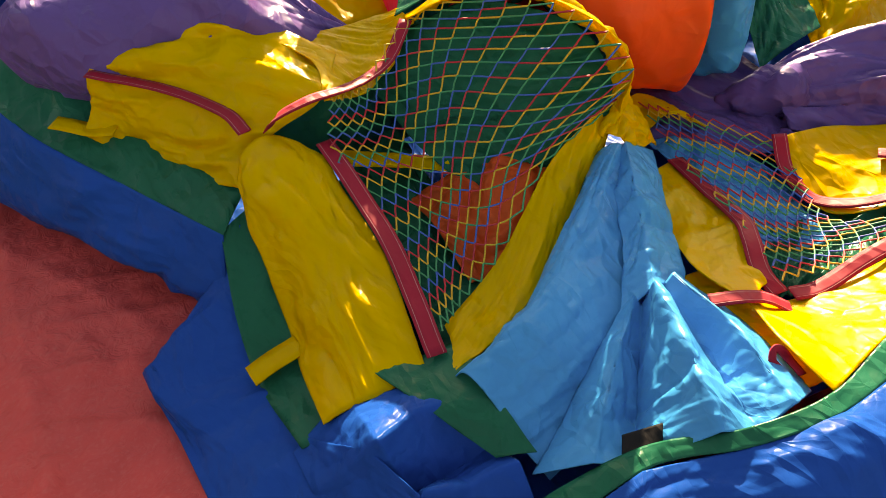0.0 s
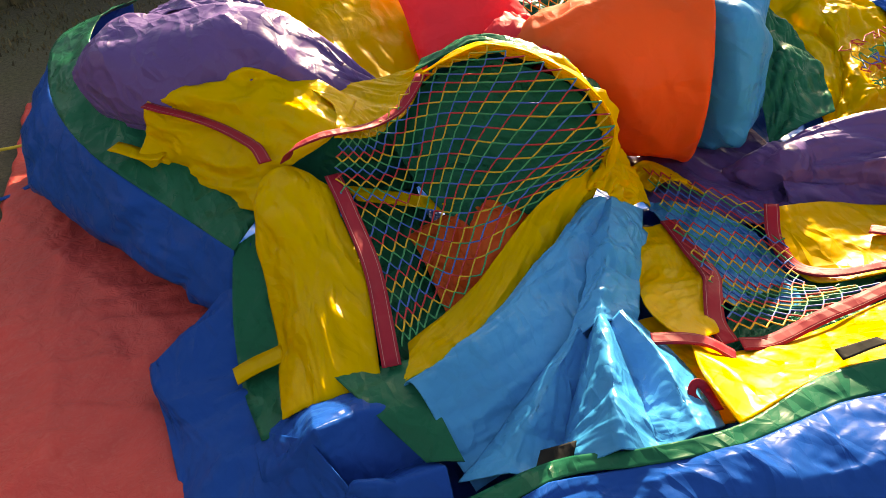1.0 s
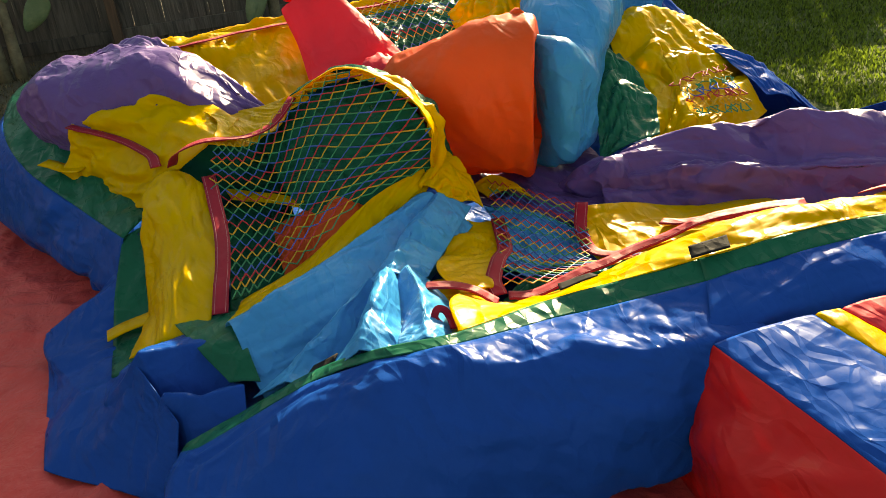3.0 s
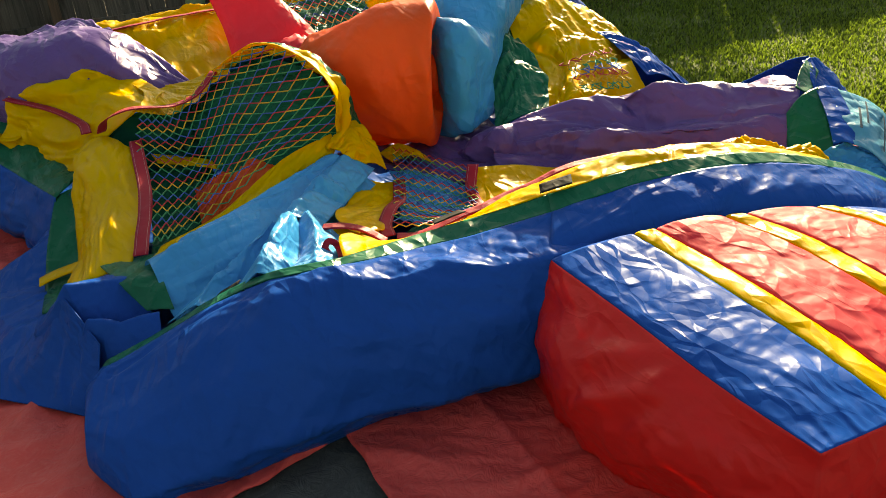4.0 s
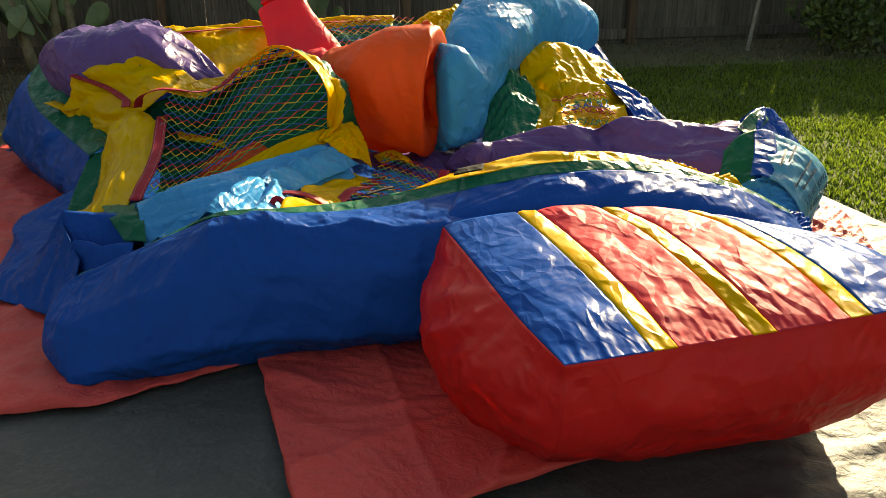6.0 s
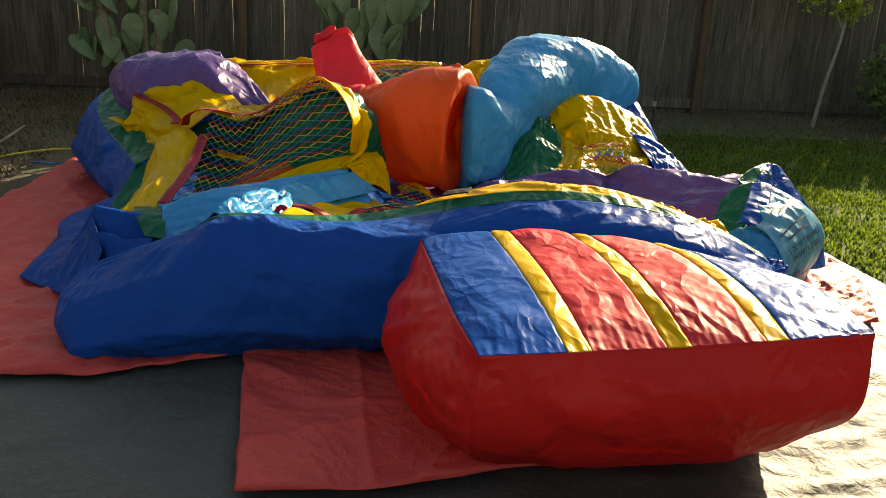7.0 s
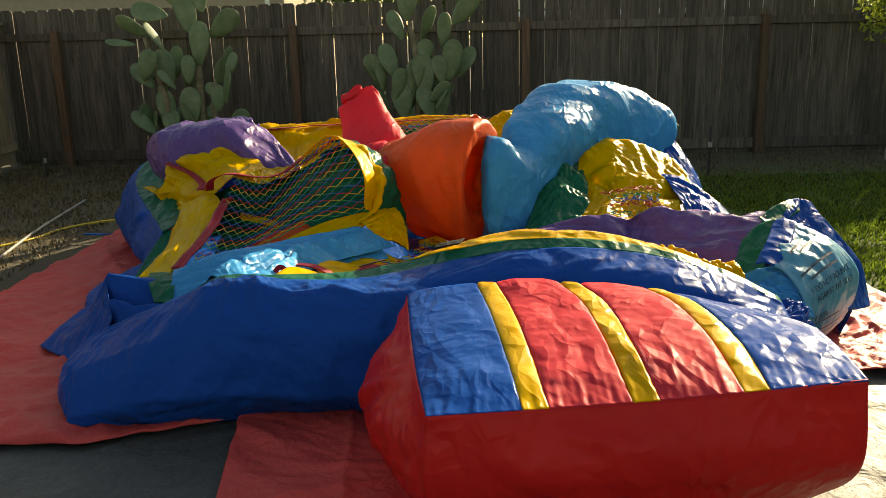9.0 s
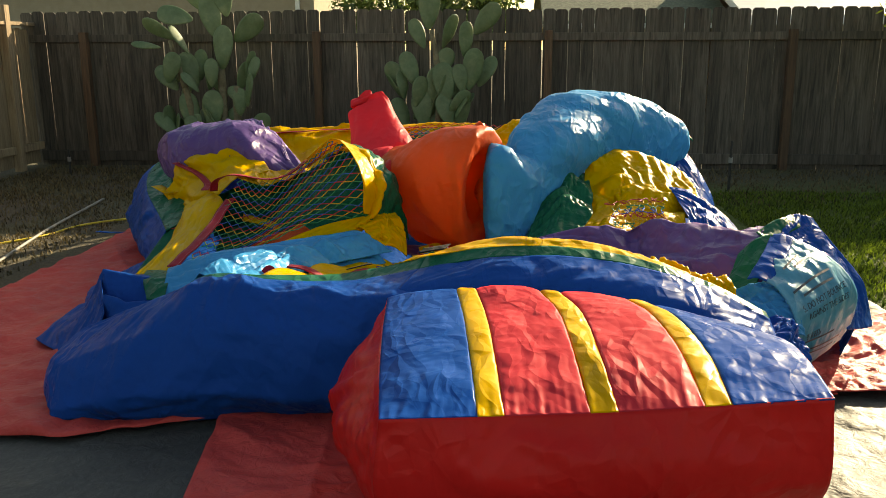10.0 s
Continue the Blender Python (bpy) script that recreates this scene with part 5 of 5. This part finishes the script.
# Added hidden panel: stops sun leaking into the ramp from behind.
C("ramp_sun_stop", [RTOP[3], [(RL - 0.16, 1.76, 0.3), (RX[1], 1.7, 0.3), (RX[2], 1.66, 0.3), (RX[3], 1.6, 0.3), (RR + 0.1, 1.52, 0.3)], [(-0.06, 1.8, 0.0), (0.3, 1.75, 0.0), (0.58, 1.72, 0.0), (0.85, 1.7, 0.0), (1.18, 1.66, 0.0)]],
  M_RED, "unseen red vinyl panel keeping sun out of the ramp", amp=0.006, size=0.3, n=(50, 30))

# rules printed on the cyan panel
PT = sheet(TEXT, 41, 41)


def on_panel(u, v, off=0.016):
    N = normals(PT)
    if (N[20, 20] * np.array((0.2, -0.8, 0.5))).sum() < 0:
        N = -N
    i, j = int(round(u * 40)), int(round(v * 40))
    return Vector(PT[j, i] + N[j, i] * off), Vector(N[j, i])


def print_bar(u0, u1, v, h=0.009):
    pts = [on_panel(u0 + (u1 - u0) * k / 8, v)[0] for k in range(9)]
    verts, faces = [], []
    d = (on_panel((u0 + u1) / 2, min(v + 0.05, 1))[0] - on_panel((u0 + u1) / 2, v)[0]).normalized() * h / 2
    for p in pts:
        verts += [p - d, p + d]
    faces = [(2 * k, 2 * k + 2, 2 * k + 3, 2 * k + 1) for k in range(8)]
    ob = put_mesh("printed_line", verts, faces, M_INK, castle)
    ob.location = (0, -3, 0)


def print_text(body, u, v, size):
    cu = bpy.data.curves.new("printed_text", "FONT")
    cu.body, cu.size, cu.extrude, cu.align_x = body, size, 0.0005, "LEFT"
    cu.materials.append(M_INK)
    ob = new("printed_text", cu)
    p, nrm = on_panel(u, v, 0.02)
    right = (on_panel(min(u + 0.4, 1), v)[0] - on_panel(u, v)[0]).normalized()
    if nrm.z < 0:
        nrm = -nrm
    upv = nrm.cross(right).normalized()
    nrm = right.cross(upv)
    m = Matrix((right, upv, nrm)).transposed().to_4x4()
    ob.matrix_world = Matrix.Translation(p - Vector((0, 3, 0))) @ m
    ob.parent = castle


for v, u0, u1 in ((0.14, 0.25, 0.6), (0.2, 0.35, 0.8), (0.33, 0.1, 0.75), (0.37, 0.2, 0.7), (0.63, 0.1, 0.6), (0.67, 0.2, 0.72), (0.71, 0.1, 0.66)):
    print_bar(u0, u1, v)
print_text("5. DO NOT BOUNCE", 0.1, 0.45, 0.035)
print_text("AGAINST THE SIDES", 0.16, 0.51, 0.035)
print_text("6. KEEP", 0.1, 0.57, 0.035)


# ---- fence ----
FY = 9.1
fence = thing("fence", "weathered grey-brown dog-eared board fence with posts and rails", "fence", (0, FY, 0), kind="structure")


def picket_mesh(w, h, t=0.018):
    bm = bmesh.new()
    ear = 0.025
    prof = [(-w / 2, 0.0), (w / 2, 0.0), (w / 2, h - ear), (w / 2 - ear, h), (-w / 2 + ear, h), (-w / 2, h - ear)]
    lo = [bm.verts.new((x, -t / 2, z)) for x, z in prof]
    hi = [bm.verts.new((x, t / 2, z)) for x, z in prof]
    bm.faces.new(lo)
    bm.faces.new(hi[::-1])
    for i in range(6):
        bm.faces.new((lo[i - 1], hi[i - 1], hi[i], lo[i]))
    bmesh.ops.recalc_face_normals(bm, faces=bm.faces)
    me = bpy.data.meshes.new("picket")
    bm.to_mesh(me)
    bm.free()
    return me


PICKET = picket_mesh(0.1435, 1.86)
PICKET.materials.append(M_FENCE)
rnd = random.Random(4)
x = -5.42
while x < 9.5:
    o = new("picket", PICKET)
    o.parent = fence
    o.location = (x, rnd.uniform(-0.004, 0.004), -0.02 + rnd.uniform(-0.008, 0.012))
    o.rotation_euler = (rnd.uniform(-0.006, 0.006), rnd.uniform(-0.006, 0.006), rnd.uniform(-0.03, 0.03))
    x += 0.1445 + (rnd.uniform(0.001, 0.006) if rnd.random() < 0.3 else 0)
for px in (-4.7, -1.87, 0.84, 3.59, 6.3, 9.0):
    o = part("post", box_bm(0.09, 0.09, 1.6, (px, -0.075, 0.8), 0.004), M_POST, fence)
for k, (z, h) in enumerate(((1.53, 0.09), (0.12, 0.12))):
    for a, b in ((-5.4, -1.87), (-1.87, 3.59), (3.59, 9.4)):
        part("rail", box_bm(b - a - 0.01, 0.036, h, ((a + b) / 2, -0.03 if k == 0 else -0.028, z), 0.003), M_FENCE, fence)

# Walls added out of view; they cut low skylight reaching the shaded vinyl.
for nm, x0, y0, x1, y1 in (("wall_south", -5.42, -10.0, 10.0, -10.0), ("wall_east", 10.0, -10.0, 10.0, 9.1), ("wall_west", -5.42, -10.0, -5.42, 4.6)):
    bm = box_bm(abs(x1 - x0) + 0.03, abs(y1 - y0) + 0.03, 1.72, ((x0 + x1) / 2, (y0 + y1) / 2, 0.87))
    tagged(part(nm, bm, M_FENCE), "unseen plain board wall added to block low sky around the yard", "fence", kind="structure")

side = thing("fence_return", "tan board fence, coloured as sunlit, with a flat cap board", "fence", (-5.42, 7.0, 0), kind="structure")
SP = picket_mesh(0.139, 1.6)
SP.materials.append(M_SUNLIT_TAN)
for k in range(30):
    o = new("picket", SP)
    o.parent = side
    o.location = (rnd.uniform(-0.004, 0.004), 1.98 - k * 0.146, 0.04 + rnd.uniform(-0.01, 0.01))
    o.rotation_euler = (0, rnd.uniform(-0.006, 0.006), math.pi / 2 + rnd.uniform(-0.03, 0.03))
part("cap_board", box_bm(0.14, 4.4, 0.04, (0.03, -0.12, 1.7), 0.004), M_SUNLIT_TAN, side)
part("post", box_bm(0.1, 0.1, 1.9, (0.06, 1.5, 0.95), 0.004), M_SUNLIT_TAN, side)
part("rail", box_bm(0.04, 4.4, 0.09, (0.04, -0.12, 0.25), 0.003), M_SUNLIT_TAN, side)


# ---- prickly pears ----
def pad_bm(l, w, t):
    """A cactus pad: flat egg, narrow at its foot."""
    bm = bmesh.new()
    bmesh.ops.create_uvsphere(bm, u_segments=18, v_segments=12, radius=0.5)
    for v in bm.verts:
        z = v.co.z + 0.5
        k = 0.55 + 0.55 * z
        v.co = Vector((v.co.x * w * k, v.co.y * t * (1.1 - 0.3 * z), z * l))
        v.co.y += 0.02 * noise.noise(v.co * 5)
    return bm


def cactus(name, base, pads, stems, label):
    th = thing(name, label, "cactus", base, group="prickly pears along the fence")
    for a, b, r in stems:
        a, b = Vector(a), Vector(b)
        bm = bmesh.new()
        bmesh.ops.create_cone(bm, segments=10, radius1=r * 1.2, radius2=r * 0.8, depth=(b - a).length, cap_ends=True)
        bmesh.ops.subdivide_edges(bm, edges=[e for e in bm.edges if abs(e.verts[0].co.z - e.verts[1].co.z) > 0.01], cuts=4)
        for v in bm.verts:
            v.co += Vector((noise.noise(v.co * 9), noise.noise(v.co * 9 + Vector((3, 3, 3))), 0)) * r * 0.35
        bmesh.ops.transform(bm, matrix=Matrix.Translation((a + b) / 2) @ (b - a).to_track_quat("Z", "Y").to_matrix().to_4x4(), verts=bm.verts)
        part("stem", bm, M_CACTUSWOOD, th, smooth=True)
    for px, pz, l, w, tilt, turn, dy in pads:
        px, l, w = px * 1.15, l * 1.15, w * 1.08
        bm = pad_bm(l, w, 0.035)
        m = pose(px, dy, pz) @ Matrix.Rotation(radians(tilt), 4, "Y") @ Matrix.Rotation(radians(turn), 4, "Z")
        bmesh.ops.transform(bm, matrix=m, verts=bm.verts)
        part("pad", bm, M_CACTUS, th, smooth=True)


cr = random.Random(11)


def low_pads(n, x0, x1, z0, z1):
    out = []
    for _ in range(n):
        l = cr.uniform(0.22, 0.34)
        out.append((cr.uniform(x0, x1), cr.uniform(z0, z1), l, l * cr.uniform(0.55, 0.7), cr.uniform(-50, 50), cr.uniform(-70, 70), cr.uniform(-0.2, 0.2)))
    return out


cactus("prickly_pear", (-3.0, 8.4, 0),
       [(-0.1, 1.72, 0.36, 0.24, -78, 20, 0), (-0.3, 1.52, 0.36, 0.2, -62, -25, 0.02), (-0.42, 1.42, 0.3, 0.1, -82, 40, -0.05), (-0.15, 1.35, 0.32, 0.16, -32, 75, -0.05),
        (0.12, 1.52, 0.4, 0.26, -12, 10, 0), (0.18, 1.18, 0.42, 0.28, 4, -15, -0.06), (0.3, 1.48, 0.36, 0.26, 48, 20, 0), (0.22, 1.75, 0.4, 0.26, -10, 30, 0.05), (0.02, 1.8, 0.34, 0.2, -40, 0, 0.1),
        (-0.3, 0.95, 0.3, 0.2, -40, 30, 0), (-0.12, 0.98, 0.36, 0.24, -20, 20, 0.05), (0.02, 0.95, 0.3, 0.2, 10, 60, 0), (0.3, 0.95, 0.3, 0.2, 24, 40, 0.05), (0.4, 1.05, 0.3, 0.18, 14, 70, 0), (0.05, 0.5, 0.4, 0.26, 3, 8, -0.08), (-0.15, 0.5, 0.38, 0.24, -10, 20, -0.02)]
       + low_pads(24, -0.38, 0.45, 0.25, 1.05), [((0.16, 0, 0), (0.18, -0.02, 1.22), 0.05), ((-0.1, 0, 0), (-0.25, 0, 0.98), 0.05), ((-0.25, 0, 0.95), (-0.4, 0, 1.5), 0.028), ((0.3, 0.02, 0), (0.33, 0, 1.0), 0.045)],
       "tall prickly pear cactus with broad green pads by the fence")
cactus("prickly_pear", (-0.4, 8.4, 0),
       [(0.35, 1.55, 0.36, 0.24, 40, 15, 0), (-0.08, 1.6, 0.4, 0.26, 2, 10, 0), (-0.12, 1.4, 0.3, 0.18, -24, 20, 0), (0.05, 1.4, 0.34, 0.2, 22, 50, 0), (0.26, 1.3, 0.34, 0.2, 4, 35, 0), (-0.02, 1.1, 0.3, 0.22, 30, 10, 0), (-0.32, 0.85, 0.28, 0.14, -8, 30, 0), (-0.2, 1.0, 0.34, 0.22, -20, 20, -0.04),
        (0.3, 0.95, 0.4, 0.26, 10, 20, -0.02), (0.1, 0.8, 0.4, 0.27, -8, 12, -0.1), (-0.12, 0.55, 0.36, 0.26, -6, 10, -0.08), (0.18, 0.5, 0.36, 0.24, 12, 24, -0.04), (-0.3, 0.5, 0.34, 0.24, -20, 30, 0)]
       + low_pads(24, -0.36, 0.4, 0.2, 1.0), [((0.0, 0, 0), (0.02, 0, 1.2), 0.05), ((0.2, 0.02, 0), (0.3, 0, 1.1), 0.05), ((0.02, 0, 1.1), (-0.06, 0, 1.6), 0.035)],
       "prickly pear cactus with stacked green pads by the fence")


# ---- leaves: shrubs, young tree, hedge beyond ----
def leaf_cloud(centres, count, size, seed):
    r = np.random.RandomState(seed)
    c = np.array(centres, float)
    pick = r.randint(0, len(c), count)
    d = r.normal(size=(count, 3))
    d /= np.linalg.norm(d, axis=1, keepdims=True)
    pos = c[pick, :3] + d * (c[pick, 3:4] * r.uniform(0.35, 1.08, (count, 1)))
    a = r.normal(size=(count, 3))
    a /= np.linalg.norm(a, axis=1, keepdims=True)
    b = np.cross(a, r.normal(size=(count, 3)))
    b /= np.maximum(np.linalg.norm(b, axis=1, keepdims=True), 1e-6)
    s = size * r.uniform(0.6, 1.3, (count, 1))
    v = np.stack([pos - a * s, pos + b * s * 0.45, pos + a * s, pos - b * s * 0.45], axis=1).reshape(-1, 3)
    return v, [(4 * i, 4 * i + 1, 4 * i + 2, 4 * i + 3) for i in range(count)]


def limb(name, pts, r0, r1, mat, parent):
    n, k = 14, 7
    cpts = spline(pts, n)
    verts, faces = [], []
    for i, p in enumerate(cpts):
        rr = r0 + (r1 - r0) * i / (n - 1)
        for e in range(k):
            w = 2 * math.pi * e / k
            verts.append((p[0] + rr * math.cos(w), p[1] + rr * math.sin(w), p[2]))
    faces = [(i * k + e, i * k + (e + 1) % k, (i + 1) * k + (e + 1) % k, (i + 1) * k + e) for i in range(n - 1) for e in range(k)]
    return put_mesh(name, verts, faces, mat, parent)


def plant(name, label, category, base, limbs, clumps, count, size, mat, seed):
    th = thing(name, label, category, base)
    for k, (pts, r0, r1) in enumerate(limbs):
        limb("trunk" if k == 0 else "branch", pts, r0, r1, M_BARK, th)
    v, f = leaf_cloud(clumps, count, size, seed)
    put_mesh("crown", v, f, mat, th, smooth=False)
    return th


plant("young_tree", "slender young tree with a thin pale trunk and sparse yellow-green leaves", "tree", (4.75, 8.3, 0),
      [([(0, 0, 0), (0.06, 0, 0.5), (0.16, 0, 1.1), (0.2, 0, 2.2)], 0.026, 0.015), ([(0.16, 0, 1.1), (-0.05, 0.02, 1.45), (-0.2, 0, 1.7)], 0.015, 0.006), ([(0.18, 0, 1.3), (0.4, 0, 1.7), (0.6, 0, 2.1)], 0.015, 0.006)],
      [(-0.15, 0, 1.5, 0.26), (-0.25, 0, 1.75, 0.26), (0.05, 0, 1.9, 0.35), (0.4, 0, 1.8, 0.35), (0.5, 0, 2.15, 0.4), (0.1, 0, 2.3, 0.4), (0.2, 0, 1.35, 0.2)], 1600, 0.04, M_LEAFY, 3)
plant("shrub", "dark leafy shrub in the shade of the fence", "shrub", (5.7, 7.9, 0),
      [([(0, 0, 0), (0.05, 0, 0.4), (0.1, 0, 0.9)], 0.03, 0.012), ([(0, 0, 0), (-0.2, 0, 0.5), (-0.3, 0, 0.9)], 0.025, 0.01)],
      [(-0.3, 0, 0.6, 0.4), (0.2, 0.1, 0.7, 0.5), (0.6, 0, 0.5, 0.45), (0.0, -0.1, 0.35, 0.4), (0.1, 0, 1.05, 0.35), (1.0, 0, 0.6, 0.45)], 4500, 0.045, M_LEAF, 5)
plant("hedge", "sunlit leafy hedge beyond the fence", "hedge", (-0.9, 12.5, 0),
      [([(0, 0, 0), (0, 0, 1.0), (0, 0, 2.0)], 0.06, 0.03)],
      [(-1.0, 0, 1.9, 0.5), (-0.3, 0, 2.0, 0.5), (0.4, 0, 1.95, 0.55), (1.0, 0, 1.9, 0.5)], 4000, 0.06, M_LEAF, 8)


# ---- houses beyond the fence ----
def gable_house(name, label, x0, x1, y0, y1, eave, ridge, wall, roof):
    th = thing(name, label, "house", ((x0 + x1) / 2, (y0 + y1) / 2, 0), group="houses beyond the fence")
    w, d = x1 - x0, y1 - y0
    part("wall", box_bm(w, d, eave, (0, 0, eave / 2), 0.01), wall, th)
    bm = bmesh.new()
    o = 0.5
    for s in (-1, 1):
        a = [bm.verts.new(p) for p in ((-w / 2 - o, s * (d / 2 + o), eave - 0.12), (w / 2 + o, s * (d / 2 + o), eave - 0.12), (w / 2 + o, 0, ridge), (-w / 2 - o, 0, ridge))]
        bm.faces.new(a)
    g = bmesh.ops.extrude_face_region(bm, geom=bm.faces[:])
    bmesh.ops.translate(bm, vec=(0, 0, 0.15), verts=[e for e in g["geom"] if isinstance(e, bmesh.types.BMVert)])
    bmesh.ops.recalc_face_normals(bm, faces=bm.faces)
    part("roof", bm, roof, th)
    part("gutter", box_bm(w + 1.0, 0.1, 0.1, (0, -d / 2 - o - 0.05, eave - 0.08), 0.01), M_WHITE, th)
    part("downpipe", box_bm(0.08, 0.08, eave - 0.2, (w / 2 - 0.3, -d / 2 - 0.05, eave / 2), 0.01), M_WHITE, th)
    return th


gable_house("neighbour_house", "beige stucco house beyond the fence", -14.0, -3.2, 15.0, 24.0, 2.9, 4.6, M_STUCCO, M_ROOF)
gable_house("neighbour_house", "house with a green-grey shingle roof beyond the fence", 1.6, 4.4, 17.5, 24.0, 1.9, 3.2, M_STUCCO, M_ROOF)
gable_house("neighbour_house", "low house with a pale sunlit roof beyond the fence", 5.0, 16.0, 15.0, 22.0, 1.9, 3.0, M_STUCCO, M_WHITE)


# ---- things on the ground ----
def cable(name, pts, r, mat, label, category, n=80):
    cpts = spline(pts, n)
    Tn = np.gradient(cpts, axis=0)
    Tn /= np.linalg.norm(Tn, axis=1, keepdims=True)
    verts = []
    for p, t in zip(cpts, Tn):
        s = np.cross(t, (0, 0, 1))
        s /= max(np.linalg.norm(s), 1e-6)
        up = np.cross(s, t)
        for e in range(8):
            w = 2 * math.pi * e / 8
            verts.append(p + r * (s * math.cos(w) + up * math.sin(w)))
    faces = [(i * 8 + e, i * 8 + (e + 1) % 8, (i + 1) * 8 + (e + 1) % 8, (i + 1) * 8 + e) for i in range(n - 1) for e in range(8)]
    faces += [tuple(range(8)), tuple(reversed(range((n - 1) * 8, n * 8)))]
    return tagged(put_mesh(name, verts, faces, mat), label, category)


cable("plastic_pipe", [(-3.0, 4.0, 0.022), (-3.25, 5.2, 0.022), (-3.45, 6.6, 0.022)], 0.011, M_PIPE, "dull white plastic pipe lying on bare soil", "pipe")
cable("extension_cord", [(-4.4, 4.2, 0.012), (-3.6, 4.55, 0.012), (-3.2, 5.0, 0.012), (-3.1, 5.4, 0.012), (-2.8, 5.6, 0.03), (-2.4, 5.6, 0.04), (-2.1, 5.9, 0.04)], 0.009, M_YCORD, "yellow extension cord trailing over soil", "cord")
st = band("tie_down_strap", [(-2.75, 5.0, 0.05), (-2.55, 4.98, 0.05), (-2.4, 5.05, 0.06), (-2.25, 5.1, 0.12)], 0.03, M_BLUE, None, lift=0.006)
tagged(st, "blue tie-down strap lying on the red tarpaulin", "strap")
for sx, sy, h in ((2.6, 7.5, 0.5), (-4.6, 8.2, 0.3)):
    bm = bmesh.new()
    bmesh.ops.create_cone(bm, segments=8, radius1=0.014, radius2=0.012, depth=h, cap_ends=True)
    bmesh.ops.translate(bm, vec=(0, 0, h / 2), verts=bm.verts)
    o = thing("sprinkler_riser", "thin black riser pipe with a pale collar standing in the soil", "sprinkler", (sx, sy, 0), group="sprinkler risers")
    part("pipe", bm, M_STEEL, o)
    bm = bmesh.new()
    bmesh.ops.create_cone(bm, segments=10, radius1=0.02, radius2=0.02, depth=0.05, cap_ends=True)
    bmesh.ops.translate(bm, vec=(0, 0, h * 0.62), verts=bm.verts)
    part("collar", bm, M_PIPE, o)


# ---- grass and litter ----
def blades(name, count, area, height, mat, label, seed, keep):
    r = np.random.RandomState(seed)
    x0, x1, y0, y1 = area
    x, y = r.uniform(x0, x1, count), r.uniform(y0, y1, count)
    clump = 0.5 + 0.25 * np.sin(x * 5.1 + 2 * np.sin(y * 3.3)) + 0.25 * np.sin(y * 6.7 + 2 * np.sin(x * 4.1))
    ok = keep(x, y) & (r.uniform(0, 1, count) < 0.25 + 0.75 * clump)
    x, y = x[ok], y[ok]
    n = len(x)
    a = r.uniform(0, 2 * math.pi, n)
    h = height * r.uniform(0.4, 1.2, n)
    w = r.uniform(0.004, 0.009, n)
    lx, ly = np.cos(a) * h * r.uniform(0.1, 0.8, n), np.sin(a) * h * r.uniform(0.1, 0.8, n)
    b = r.uniform(0, 2 * math.pi, n)
    wx, wy = np.cos(b) * w, np.sin(b) * w
    z = np.zeros(n)
    v = np.stack([np.stack([x - wx, y - wy, z], 1), np.stack([x + wx, y + wy, z], 1), np.stack([x + lx * 0.4 + wx * 0.7, y + ly * 0.4 + wy * 0.7, h * 0.6], 1), np.stack([x + lx * 0.4 - wx * 0.7, y + ly * 0.4 - wy * 0.7, h * 0.6], 1), np.stack([x + lx, y + ly, h], 1)], 1).reshape(-1, 3)
    faces = []
    for i in range(n):
        k = 5 * i
        faces += [(k, k + 1, k + 2, k + 3), (k + 3, k + 2, k + 4)]
    ob = put_mesh(name, v, faces, mat, smooth=False)
    return tagged(ob, label, "grass", kind="stuff")


def tarp_edge(y):
    return 2.75 - 0.12 * np.maximum(y - 1.0, 0)


blades("grass", 130000, (2.0, 7.0, 1.5, 8.0), 0.034, M_GRASS, "uneven green lawn", 21, lambda x, y: (x > tarp_edge(y) + 0.02) & ((y < 3.75) | (x > 2.3)) & (y < 7.4))
blades("dry_grass", 14000, (-5.2, -2.8, 3.5, 8.8), 0.035, M_DRYGRASS, "sparse dry grass on bare soil", 22, lambda x, y: x < -2.75)
blades("leaf_litter", 16000, (-5.2, 7.5, 6.6, 9.0), 0.04, M_DRYGRASS, "dry leaf litter along the fence", 23, lambda x, y: y > 6.6 + 0.4 * np.sin(x * 2))
